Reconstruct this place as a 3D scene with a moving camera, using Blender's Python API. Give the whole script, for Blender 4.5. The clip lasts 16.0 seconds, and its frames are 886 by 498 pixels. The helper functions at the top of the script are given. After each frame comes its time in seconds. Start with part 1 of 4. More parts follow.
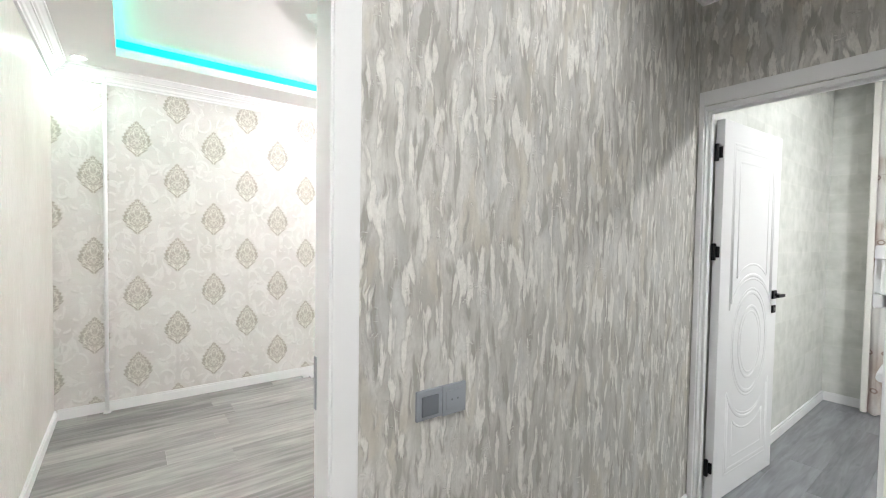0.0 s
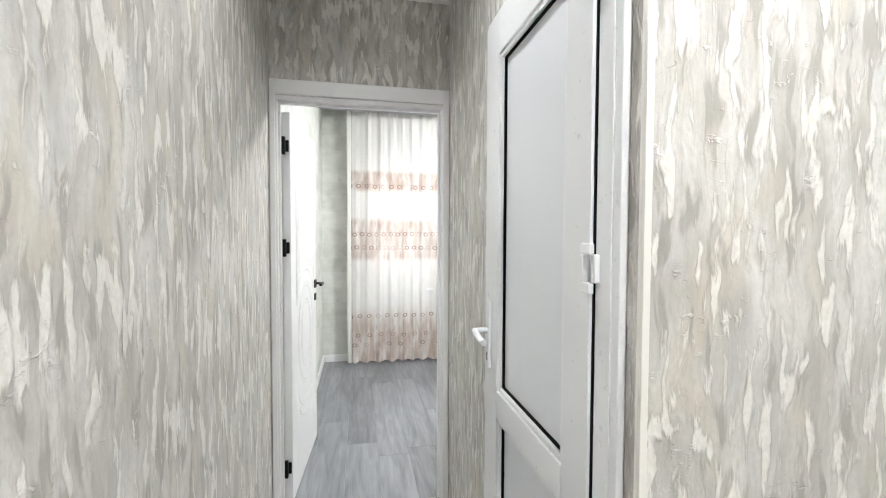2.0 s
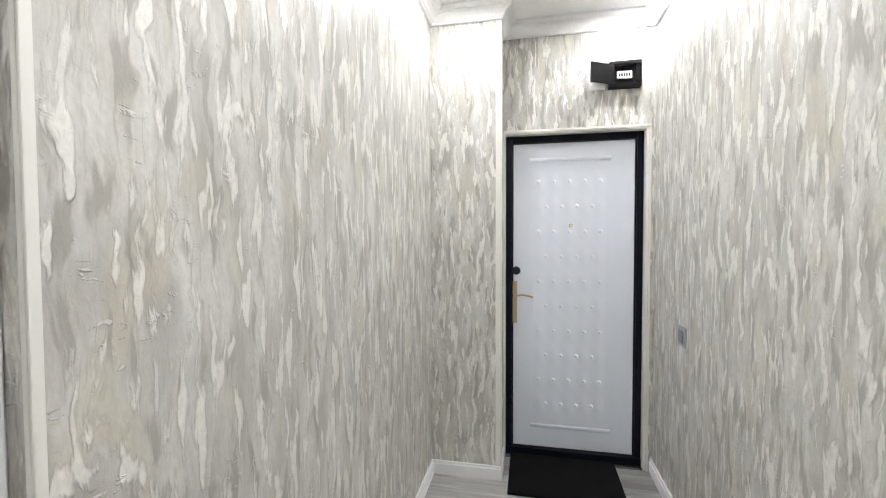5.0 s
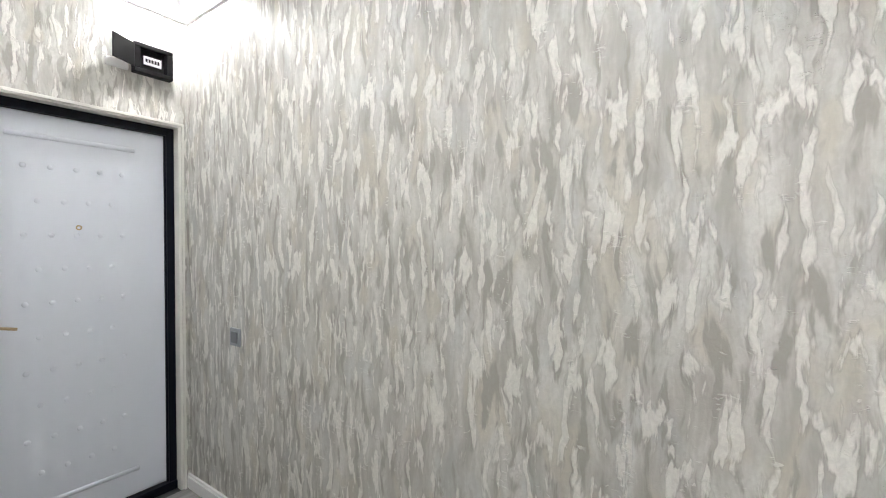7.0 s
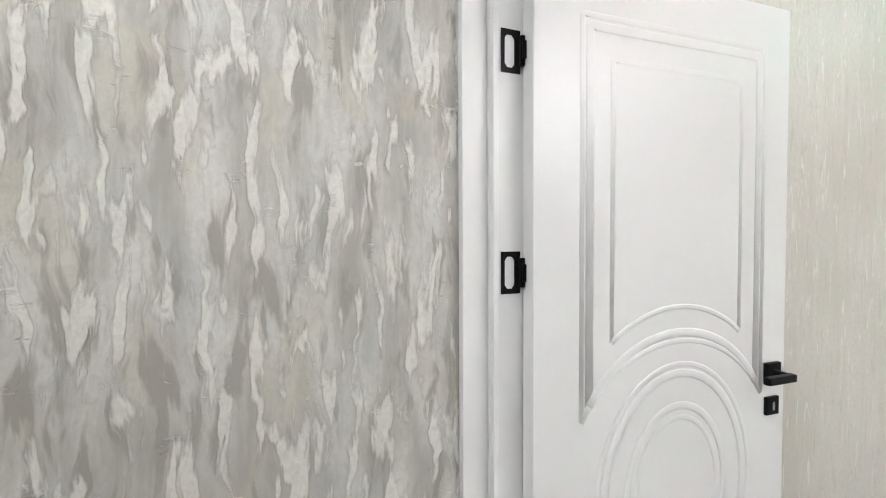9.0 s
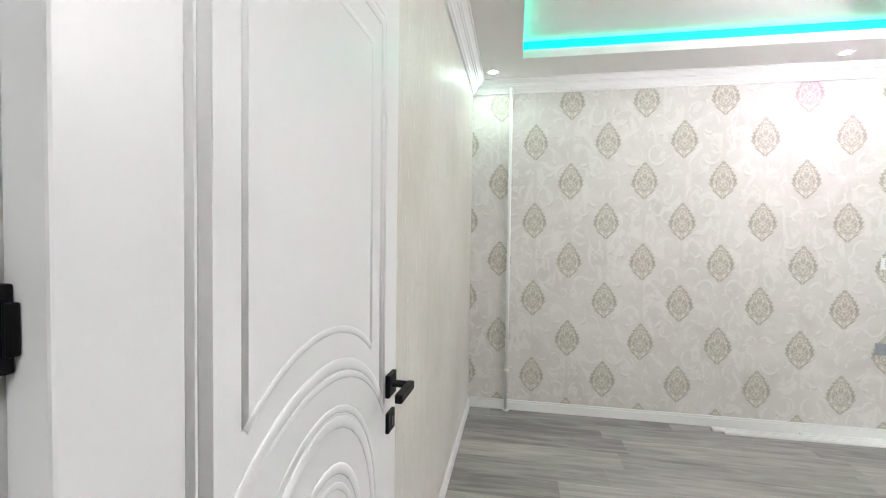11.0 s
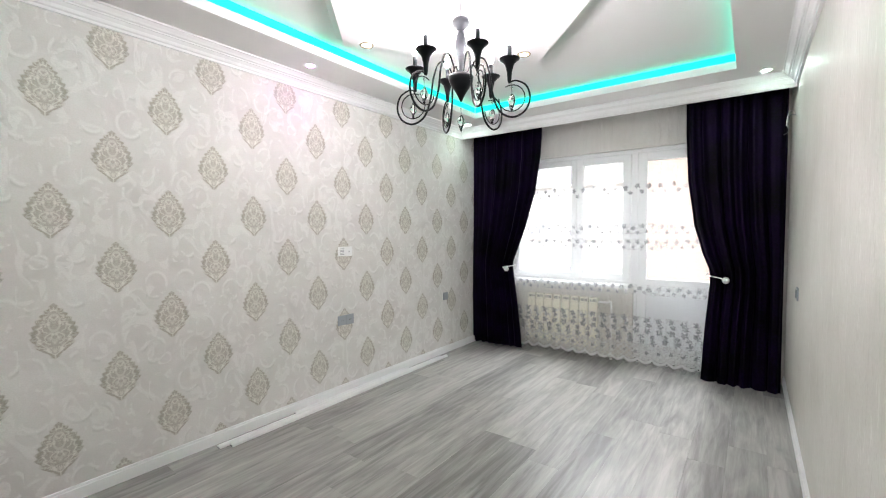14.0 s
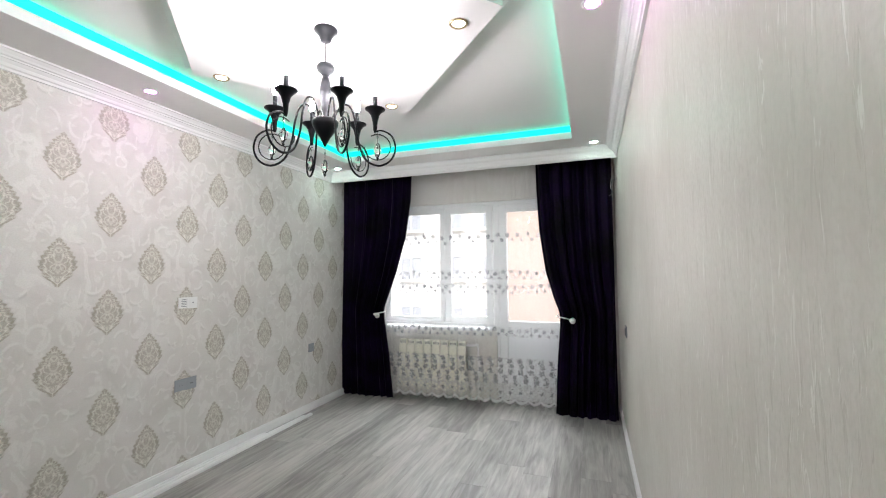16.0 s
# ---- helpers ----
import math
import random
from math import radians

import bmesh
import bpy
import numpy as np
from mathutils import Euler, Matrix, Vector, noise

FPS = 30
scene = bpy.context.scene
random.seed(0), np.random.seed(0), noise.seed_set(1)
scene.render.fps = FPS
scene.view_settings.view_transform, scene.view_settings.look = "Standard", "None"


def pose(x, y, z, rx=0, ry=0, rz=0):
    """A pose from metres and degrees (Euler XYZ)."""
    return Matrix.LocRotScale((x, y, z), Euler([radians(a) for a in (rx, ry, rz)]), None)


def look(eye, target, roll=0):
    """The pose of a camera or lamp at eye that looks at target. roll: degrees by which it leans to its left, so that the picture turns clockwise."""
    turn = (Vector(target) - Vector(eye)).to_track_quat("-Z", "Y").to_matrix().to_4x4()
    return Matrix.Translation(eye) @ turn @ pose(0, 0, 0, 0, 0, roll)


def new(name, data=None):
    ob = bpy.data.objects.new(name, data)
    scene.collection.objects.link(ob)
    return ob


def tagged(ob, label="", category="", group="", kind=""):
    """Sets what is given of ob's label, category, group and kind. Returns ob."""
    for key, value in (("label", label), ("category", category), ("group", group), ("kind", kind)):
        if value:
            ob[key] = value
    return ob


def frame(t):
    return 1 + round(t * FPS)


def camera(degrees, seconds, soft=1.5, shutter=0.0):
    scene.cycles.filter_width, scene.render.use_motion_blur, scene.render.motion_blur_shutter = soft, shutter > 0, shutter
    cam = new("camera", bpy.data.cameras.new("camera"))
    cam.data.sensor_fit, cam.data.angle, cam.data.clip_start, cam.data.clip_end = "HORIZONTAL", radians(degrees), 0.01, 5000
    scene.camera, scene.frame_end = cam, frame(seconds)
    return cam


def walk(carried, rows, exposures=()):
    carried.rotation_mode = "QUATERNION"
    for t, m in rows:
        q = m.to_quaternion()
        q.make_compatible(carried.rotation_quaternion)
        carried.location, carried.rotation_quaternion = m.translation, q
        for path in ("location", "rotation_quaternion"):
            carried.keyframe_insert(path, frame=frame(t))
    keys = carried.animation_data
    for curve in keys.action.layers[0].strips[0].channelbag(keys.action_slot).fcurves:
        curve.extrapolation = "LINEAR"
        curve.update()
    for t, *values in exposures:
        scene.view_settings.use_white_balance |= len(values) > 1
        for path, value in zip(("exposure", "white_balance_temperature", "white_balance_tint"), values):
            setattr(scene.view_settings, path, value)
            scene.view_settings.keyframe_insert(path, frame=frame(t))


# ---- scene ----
cam = camera(93.0, 16.0, soft=1.1)
EXPOSURES = [(0.0, 2.95), (1.5, 3.34), (2.5, 3.3), (3.5, 3.12), (4.2, 3.0), (6.3, 2.75), (8.2, 2.58), (10.3, 2.42), (12.5, 2.38), (14.5, 2.05), (16.0, 1.86)]
PATH = [
    (0, (0.132, 0.194, 1.36), (1.331, 1.794, 1.297), 0.9),
    (0.5, (0.243, 0.372, 1.371), (1.79, 1.638, 1.311), 0.7),
    (1, (0.281, 0.506, 1.37), (2.11, 1.314, 1.307), 0.4),
    (1.5, (0.273, 0.643, 1.374), (2.264, 0.825, 1.306), 0.3),
    (2, (0.323, 0.709, 1.372), (2.284, 0.322, 1.3), 0.2),
    (2.5, (0.326, 0.78, 1.391), (2.155, -0.025, 1.317), 0.0),
    (3, (0.294, 0.863, 1.383), (1.904, -0.322, 1.31), 0.1),
    (3.5, (0.274, 0.869, 1.378), (1.577, -0.646, 1.308), 0.1),
    (4, (0.279, 0.827, 1.375), (1.287, -0.899, 1.304), -0.1),
    (4.2, (0.288, 0.793, 1.371), (1.197, -0.987, 1.304), -0.2),
    (6.3, (0.604, 0.472, 1.342), (-0.356, -1.282, 1.291), 0.5),
    (6.5, (0.65, 0.477, 1.351), (-0.548, -1.124, 1.306), 0.5),
    (7, (0.775, 0.515, 1.363), (-0.872, -0.62, 1.317), 0.3),
    (7.5, (0.811, 0.54, 1.358), (-1.087, -0.091, 1.316), -0.1),
    (8, (0.72, 0.595, 1.356), (-1.271, 0.41, 1.302), -0.4),
    (8.2, (0.67, 0.624, 1.356), (-1.329, 0.597, 1.303), -0.5),
    (10.3, (0.18, 0.788, 1.339), (-0.822, 2.518, 1.278), 0.7),
    (10.5, (0.147, 0.829, 1.342), (-0.679, 2.65, 1.28), 0.7),
    (11, (0.056, 0.913, 1.343), (-0.286, 2.882, 1.281), 0.8),
    (11.5, (0.007, 0.983, 1.344), (0.186, 2.974, 1.283), 0.5),
    (12, (0.02, 1.103, 1.326), (0.578, 3.023, 1.27), 0.1),
    (12.5, (0.101, 1.247, 1.345), (0.93, 3.067, 1.285), -0.4),
    (13, (0.145, 1.34, 1.347), (1.235, 3.015, 1.28), -0.6),
    (13.5, (0.168, 1.411, 1.356), (1.541, 2.863, 1.279), -0.5),
    (14, (0.194, 1.443, 1.358), (1.804, 2.628, 1.275), -0.3),
    (14.5, (0.221, 1.462, 1.351), (1.984, 2.403, 1.27), -0.2),
    (15, (0.237, 1.462, 1.359), (2.087, 2.22, 1.282), -0.4),
    (15.5, (0.274, 1.448, 1.378), (2.151, 2.136, 1.337), -0.4),
    (16, (0.275, 1.435, 1.391), (2.158, 2.098, 1.507), -0.5),
]
walk(cam, [(t, look(eye, target, roll)) for t, eye, target, roll in PATH], EXPOSURES)

SKY, LED_POWER, BULB_POWER, HALL_POWER, LIVING_POWER, ROOM_POWER = 0.08, 0.8, 122.0, 325.0, 80.0, 34.0

# ---- world, sun ----
world = bpy.data.worlds.new("sky_world")
world.use_nodes = True
scene.world = world
wn = world.node_tree.nodes
sky = wn.new("ShaderNodeTexSky")
sky.sky_type, sky.sun_disc = "NISHITA", False
sky.sun_elevation, sky.sun_rotation = radians(46.5), radians(287)
world.node_tree.links.new(sky.outputs[0], wn["Background"].inputs[0])
wn["Background"].inputs[1].default_value = SKY
sun = new("sun", bpy.data.lights.new("sun", "SUN"))
sun.data.energy, sun.data.angle, sun.data.color = 2.2, radians(0.5), (1.0, 0.95, 0.88)
sun.matrix_world = look((-20, 6, 22), (0, 0, 0))
# skylight that falls through the two windows
for name, y, wide, watts in (("skylight_living", 2.75, 2.4, 72.0), ("skylight_bedroom", -0.3, 2.2, 4.0)):
    lamp = new(name, bpy.data.lights.new(name, "AREA"))
    lamp.data.shape, lamp.data.size, lamp.data.size_y, lamp.data.energy, lamp.data.color = "RECTANGLE", wide, 1.6, watts, (0.93, 0.97, 1.0)
    lamp.matrix_world = look((6.2, y, 3.3), (4.6, y, 1.3))


# ---- node helpers ----
class Ex:
    """A value in a node tree that can be reckoned with."""

    def __init__(self, tree, socket):
        self.tree, self.socket = tree, socket

    def op(self, kind, other=None, third=None, clamp=False):
        n = self.tree.nodes.new("ShaderNodeMath")
        n.operation, n.use_clamp = kind, clamp
        for i, v in enumerate((self, other, third)):
            if isinstance(v, Ex):
                self.tree.links.new(v.socket, n.inputs[i])
            elif v is not None:
                n.inputs[i].default_value = v
        return Ex(self.tree, n.outputs[0])

    def __add__(self, o):
        return self.op("ADD", o)

    def __sub__(self, o):
        return self.op("SUBTRACT", o)

    def __mul__(self, o):
        return self.op("MULTIPLY", o)

    def __truediv__(self, o):
        return self.op("DIVIDE", o)

    def step(self, a, b):
        n = self.tree.nodes.new("ShaderNodeMapRange")
        n.interpolation_type = "SMOOTHSTEP"
        self.tree.links.new(self.socket, n.inputs[0])
        n.inputs[1].default_value, n.inputs[2].default_value = a, b
        if a > b:
            n.inputs[1].default_value, n.inputs[2].default_value = b, a
            n.inputs[3].default_value, n.inputs[4].default_value = 1.0, 0.0
        return Ex(self.tree, n.outputs[0])

    def band(self, lo, hi, soft):
        return self.step(lo - soft, lo + soft) * self.step(hi + soft, hi - soft)


class Mat:
    def __init__(self, name, rough=0.5, metal=0.0, spec=0.5):
        self.m = bpy.data.materials.new(name)
        self.m.use_nodes = True
        self.t = self.m.node_tree
        self.b = self.t.nodes["Principled BSDF"]
        self.b.inputs["Roughness"].default_value = rough
        self.b.inputs["Metallic"].default_value = metal
        self.b.inputs["Specular IOR Level"].default_value = spec
        self.pos = None

    def xyz(self):
        if not self.pos:
            c = self.t.nodes.new("ShaderNodeTexCoord")
            s = self.t.nodes.new("ShaderNodeSeparateXYZ")
            self.t.links.new(c.outputs["Object"], s.inputs[0])
            self.pos = tuple(Ex(self.t, o) for o in s.outputs)
        return self.pos

    def vec(self, x, y, z):
        n = self.t.nodes.new("ShaderNodeCombineXYZ")
        for i, v in enumerate((x, y, z)):
            if isinstance(v, Ex):
                self.t.links.new(v.socket, n.inputs[i])
            else:
                n.inputs[i].default_value = v
        return n.outputs[0]

    def noise(self, x, y, z=0.0, scale=1.0, detail=3.0, rough=0.55, warp=0.0):
        n = self.t.nodes.new("ShaderNodeTexNoise")
        self.t.links.new(self.vec(x, y, z), n.inputs["Vector"])
        n.inputs["Scale"].default_value, n.inputs["Detail"].default_value = scale, detail
        n.inputs["Roughness"].default_value, n.inputs["Distortion"].default_value = rough, warp
        return Ex(self.t, n.outputs[0])

    def rand(self):
        return Ex(self.t, self.t.nodes.new("ShaderNodeObjectInfo").outputs["Random"])

    def ramp(self, x, stops):
        n = self.t.nodes.new("ShaderNodeValToRGB")
        self.t.links.new(x.socket, n.inputs[0])
        e = n.color_ramp.elements
        while len(e) < len(stops):
            e.new(0.5)
        for el, (p, c) in zip(e, stops):
            el.position, el.color = p, (*c, 1)
        return n.outputs[0]

    def mix(self, f, a, b):
        n = self.t.nodes.new("ShaderNodeMix")
        n.data_type = "RGBA"
        for i, v in ((0, f), (6, a), (7, b)):
            if isinstance(v, Ex):
                self.t.links.new(v.socket, n.inputs[i])
            elif isinstance(v, bpy.types.NodeSocket):
                self.t.links.new(v, n.inputs[i])
            elif i == 0:
                n.inputs[0].default_value = v
            else:
                n.inputs[i].default_value = (*v, 1)
        return n.outputs[2]

    def color(self, c):
        if isinstance(c, bpy.types.NodeSocket):
            self.t.links.new(c, self.b.inputs["Base Color"])
        else:
            self.b.inputs["Base Color"].default_value = (*c, 1)
        return self

    def rough(self, x):
        self.t.links.new(x.socket, self.b.inputs["Roughness"])
        return self

    def bump(self, x, strength=0.3, dist=0.002):
        n = self.t.nodes.new("ShaderNodeBump")
        n.inputs["Strength"].default_value, n.inputs["Distance"].default_value = strength, dist
        self.t.links.new(x.socket, n.inputs["Height"])
        self.t.links.new(n.outputs[0], self.b.inputs["Normal"])
        return self


def plain(name, col, rough=0.5, metal=0.0, grain=0.03, scale=40.0, bump=0.05):
    """A painted, plastic or metal surface with slight mottling and relief."""
    m = Mat(name, rough, metal)
    x, y, z = m.xyz()
    n = m.noise(x, y, z, scale, 4)
    big = m.noise(x, y, z, 2.3, 3)
    f = (n * 0.6 + big * 0.4 - 0.5) * (grain * 6) + 0.5
    dark, light = tuple(c * (1 - grain * 2) for c in col), tuple(min(1, c * (1 + grain)) for c in col)
    m.color(m.mix(f.op("ADD", 0.0, clamp=True), dark, light))
    m.rough((n - 0.5) * 0.15 + rough)
    if bump:
        m.bump(n, bump, 0.001)
    return m.m


def glow(name, col, strength):
    m = bpy.data.materials.new(name)
    m.use_nodes = True
    b = m.node_tree.nodes["Principled BSDF"]
    b.inputs["Base Color"].default_value = (0.05 * col[0], 0.05 * col[1], 0.05 * col[2], 1)
    b.inputs["Emission Color"].default_value = (*col, 1)
    b.inputs["Emission Strength"].default_value = strength
    return m


# ---- materials ----
def bark_paper():
    """Embossed wallpaper with winding upright dabs in taupe, grey and cream, and small crinkles."""
    m = Mat("bark_wallpaper", 0.45, 0.0, 0.5)
    x, y, z = m.xyz()
    h = x + y * 0.93
    bend = m.noise(h * 9.0, z * 5.5, 2.0, 1.0, 2) - 0.5
    quiver = m.noise(h * 34.0, z * 20.0, 6.0, 1.0, 2) - 0.5
    slip = m.noise(h * 12.0, z * 2.5, 9.0, 1.0, 1) - 0.5
    hw = h + bend * 0.044 + quiver * 0.011
    zw = z + slip * 0.22
    big = m.noise(h * 2.4, z * 1.3, 5.0, 1.0, 2)
    base = m.noise(hw * 17.0, zw * 3.6, 3.0, 1.0, 4, 0.55)
    pale = m.noise(hw * 38.0, zw * 6.8, 21.0, 1.0, 3, 0.5)
    dark = m.noise(hw * 34.0, zw * 6.0, 37.0, 1.0, 3, 0.5)
    tint = m.noise(hw * 9.0, zw * 4.0, 11.0, 1.0, 2, 0.5)
    smear = m.noise(hw * 95.0, z * 9.0, 8.0, 1.0, 3, 0.6)
    crumb = m.noise(h * 85.0, z * 55.0, 18.0, 1.0, 3, 0.65, 0.8)
    col = m.ramp(base + (big - 0.5) * 0.3 + (smear - 0.5) * 0.26, [(0.34, (0.42, 0.405, 0.37)), (0.46, (0.52, 0.505, 0.47)), (0.55, (0.61, 0.595, 0.56)), (0.66, (0.69, 0.675, 0.64))])
    col = m.mix(tint.step(0.56, 0.66) * 0.32, col, (0.51, 0.53, 0.54))
    col = m.mix(tint.step(0.46, 0.36) * 0.42, col, (0.60, 0.545, 0.44))
    d = (dark + (big - 0.5) * 0.2 + (smear - 0.5) * 0.16).step(0.52, 0.64)
    col = m.mix(d * 0.88, col, (0.335, 0.315, 0.28))
    p = (pale + (smear - 0.5) * 0.14 + (crumb - 0.5) * 0.05).step(0.535, 0.605)
    rim = (pale + (smear - 0.5) * 0.14).band(0.520, 0.548, 0.012)
    col = m.mix(rim * 0.3, col, (0.36, 0.34, 0.31))
    col = m.mix(p * 0.86, col, (0.83, 0.81, 0.76))
    # tufts painted pale as crinkle highlights, their shadow painted 6 mm below
    where = m.noise(h * 16.0, z * 7.0, 44.0, 1.0, 1).step(0.54, 0.64)
    tuft = m.noise(h * 30.0, z * 62.0, 61.0, 1.0, 2, 0.5, 1.6).step(0.62, 0.70) * where
    tuft_shadow = m.noise(h * 30.0, (z + 0.006) * 62.0, 61.0, 1.0, 2, 0.5, 1.6).step(0.62, 0.70) * where
    col = m.mix(tuft_shadow * 0.30, col, (0.37, 0.35, 0.32))
    col = m.mix(tuft * 0.55, col, (0.86, 0.84, 0.80))
    m.color(m.mix((crumb - 0.5) * 1.1 + 0.13, col, (0.42, 0.40, 0.37)))
    m.rough((base - 0.5) * 0.2 + 0.42 - p * 0.07)
    return m.bump(p * 0.9 + tuft * 1.3 - d * 0.35 + crumb * 0.5 + smear * 0.35, 0.85, 0.003).m


def damask_paper():
    """Pearl wallpaper with staggered leaf medallions and faint scrolls."""
    m = Mat("damask_wallpaper", 0.6, 0.0, 0.07)
    x, y, z = m.xyz()
    cu, rv = 0.2605, 0.592
    u = (x - 0.19) / cu
    col = u.op("ROUND")
    fu = (u - col) * cu
    odd = col.op("FLOORED_MODULO", 2.0)
    v = (z - 1.482) / rv + odd * 0.5
    fv = (v - v.op("ROUND")) * rv
    au = fu.op("ABSOLUTE")
    wob = m.noise(x, z, 1.0, 30.0, 3) - 0.5
    # leaf medallion: an ogee pointed above and below, widest under its middle, with a ragged edge of leaflets
    zz = (fv + 0.012) / 0.138
    az = zz.op("ABSOLUTE")
    upper = ((zz + 0.10) / 1.12).op("MAXIMUM", 0.0)
    lower = ((zz + 0.10) * -1.0 / 0.92).op("MAXIMUM", 0.0)
    full = (upper.op("POWER", 1.65) * -1.0 + 1.0).op("MAXIMUM", 0.0) * (lower.op("POWER", 1.7) * -1.0 + 1.0).op("MAXIMUM", 0.0)
    half = full * 0.088
    leaflet = ((fv * 190.0 - au * 110.0).op("SINE")) * 0.005
    edge = au - (half + leaflet * (full.step(0.0, 0.35)) + wob * 0.012)
    inside = edge.step(0.006, -0.006) * az.step(1.04, 0.96)
    sym = m.noise(au, fv, 2.0, 46.0, 2, 0.5, 1.4)
    tips = m.noise(au, fv * 1.3, 12.0, 80.0, 2, 0.5, 0.6)

    def ring(cx, cz, r, w, squash=1.0, soft=0.0025):
        a, b = au - cx, (fv - cz) * squash
        return (a * a + b * b).op("SQRT").band(r - w, r + w, soft)

    worn = m.noise(au, fv, 31.0, 34.0, 1).step(0.36, 0.50)
    heart = (edge.band(-0.031, -0.022, 0.004) * worn).op("MAXIMUM", ring(0.0, 0.030, 0.022, 0.0035, 0.55) * 0.8).op("MAXIMUM", ring(0.0, -0.040, 0.011, 0.0035, 0.8) * 0.7) * inside
    border = edge.band(-0.016, -0.002, 0.004) * inside
    wing = edge.band(-0.022, 0.004, 0.005) * fv.band(-0.055, 0.0, 0.02)
    petals = sym.step(0.53, 0.60) * inside
    shade = tips.step(0.47, 0.38) * inside
    # acanthus scrolls between the medallions in paler strokes, a grey shadow painted beside two
    scroll = ring(0.080, 0.175, 0.055, 0.007, 0.8, 0.006).op("MAXIMUM", ring(0.092, -0.200, 0.052, 0.007, 0.8, 0.006)).op("MAXIMUM", ring(0.045, -0.265, 0.034, 0.006, 1.0, 0.005))
    scroll_shadow = ring(0.086, 0.168, 0.058, 0.006, 0.8, 0.006).op("MAXIMUM", ring(0.098, -0.207, 0.055, 0.006, 0.8, 0.006))
    broken = m.noise(x, z, 9.0, 13.0, 2, 0.5, 0.5).step(0.44, 0.56)
    away = edge.step(0.004, 0.02)
    v2 = m.noise(x * 1.3, z * 0.9, 15.0, 6.5, 2, 0.45, 1.6)
    line = scroll_shadow * broken * away
    leaf = (v2.band(0.57, 0.70, 0.04) * 0.7).op("MAXIMUM", scroll * broken) * away
    cloud = m.noise(x, z, 2.0, 3.0, 5, 0.65, 0.8)
    fine = m.noise(x, z, 4.0, 140.0, 3)
    base = m.ramp(cloud, [(0.3, (0.60, 0.575, 0.555)), (0.5, (0.67, 0.645, 0.625)), (0.72, (0.735, 0.715, 0.70))])
    c = m.mix(line * 0.5, base, (0.50, 0.485, 0.46))
    c = m.mix(leaf * 0.75, c, (0.80, 0.785, 0.765))
    body = m.mix(sym.step(0.38, 0.62), (0.42, 0.392, 0.34), (0.55, 0.522, 0.468))
    c = m.mix(inside * 0.9, c, body)
    c = m.mix(border * 0.55, c, (0.36, 0.335, 0.285))
    c = m.mix(shade * 0.35, c, (0.31, 0.29, 0.245))
    c = m.mix(petals * 0.5, c, (0.74, 0.71, 0.655))
    c = m.mix(heart * 0.55, c, (0.80, 0.775, 0.725))
    c = m.mix(wing * inside * 0.45, c, (0.29, 0.27, 0.23))
    c = m.mix((fine - 0.5) * 0.9 + 0.12, c, (0.54, 0.515, 0.49))
    m.color(c)
    m.rough((cloud - 0.5) * 0.3 + 0.58 - leaf * 0.1)
    return m.bump(fine * 0.25 + petals * 0.6 + heart * 0.8 + leaf * 0.8 - line * 0.4 - shade * 0.4, 0.4, 0.002).m


def pearl_paper():
    """Plain pearl-beige wallpaper with upright fibres."""
    m = Mat("pearl_wallpaper", 0.4, 0.0, 0.55)
    x, y, z = m.xyz()
    h = x + y
    fib = m.noise(h * 90.0, z * 7.0, 0.0, 1.0, 4, 0.6, 0.4)
    streak = m.noise(h * 22.0, z * 2.2, 4.0, 1.0, 3, 0.55, 0.5)
    big = m.noise(h, z, 3.0, 1.6, 3)
    f = fib * 0.12 + streak * 0.30 + big * 0.60
    # raised flecks, their white glints painted in as paler colour
    glint_fleck = m.noise(h * 58.0, z * 9.0, 9.0, 1.0, 3, 0.6, 1.2).step(0.60, 0.67)
    scratch = m.noise(h * 64.0, z * 9.0, 19.0, 1.0, 3, 0.6, 0.9).step(0.57, 0.66)
    speck = m.noise(h * 110.0, z * 70.0, 25.0, 1.0, 3, 0.6)
    c = m.ramp(f, [(0.38, (0.585, 0.555, 0.505)), (0.52, (0.665, 0.64, 0.595)), (0.68, (0.72, 0.70, 0.66))])
    c = m.mix(scratch * 0.34, c, (0.46, 0.43, 0.38))
    c = m.mix((speck - 0.5) * 1.7 + 0.1, c, (0.52, 0.50, 0.45))
    m.color(m.mix(glint_fleck * 0.55, c, (0.84, 0.83, 0.79)))
    m.rough((streak - 0.5) * 0.2 + 0.43)
    return m.bump(fib * 0.5 + streak * 0.4 + glint_fleck * 1.0 - scratch * 0.6 + speck * 0.4, 0.35, 0.0025).m


def block_paper():
    """Bedroom wallpaper: pale grey-green plaster blocks."""
    m = Mat("block_wallpaper", 0.55)
    x, y, z = m.xyz()
    h = x + y
    r = (z / 0.16).op("FLOOR")
    s = (h / 0.30 + r * 0.37)
    jv = ((z / 0.16) - r - 0.5).op("ABSOLUTE").step(0.42, 0.5)
    jh = (s - s.op("FLOOR") - 0.5).op("ABSOLUTE").step(0.46, 0.5)
    n = m.noise(h, z, 0.0, 9.0, 4)
    cell = m.noise(s.op("FLOOR"), r, 0.0, 3.7, 1)
    c = m.ramp(n * 0.6 + cell * 0.4, [(0.35, (0.53, 0.54, 0.50)), (0.5, (0.63, 0.64, 0.60)), (0.65, (0.72, 0.72, 0.69))])
    m.color(m.mix(jv.op("MAXIMUM", jh) * 0.35 * n, c, (0.80, 0.79, 0.74)))
    return m.bump(n, 0.2, 0.002).m


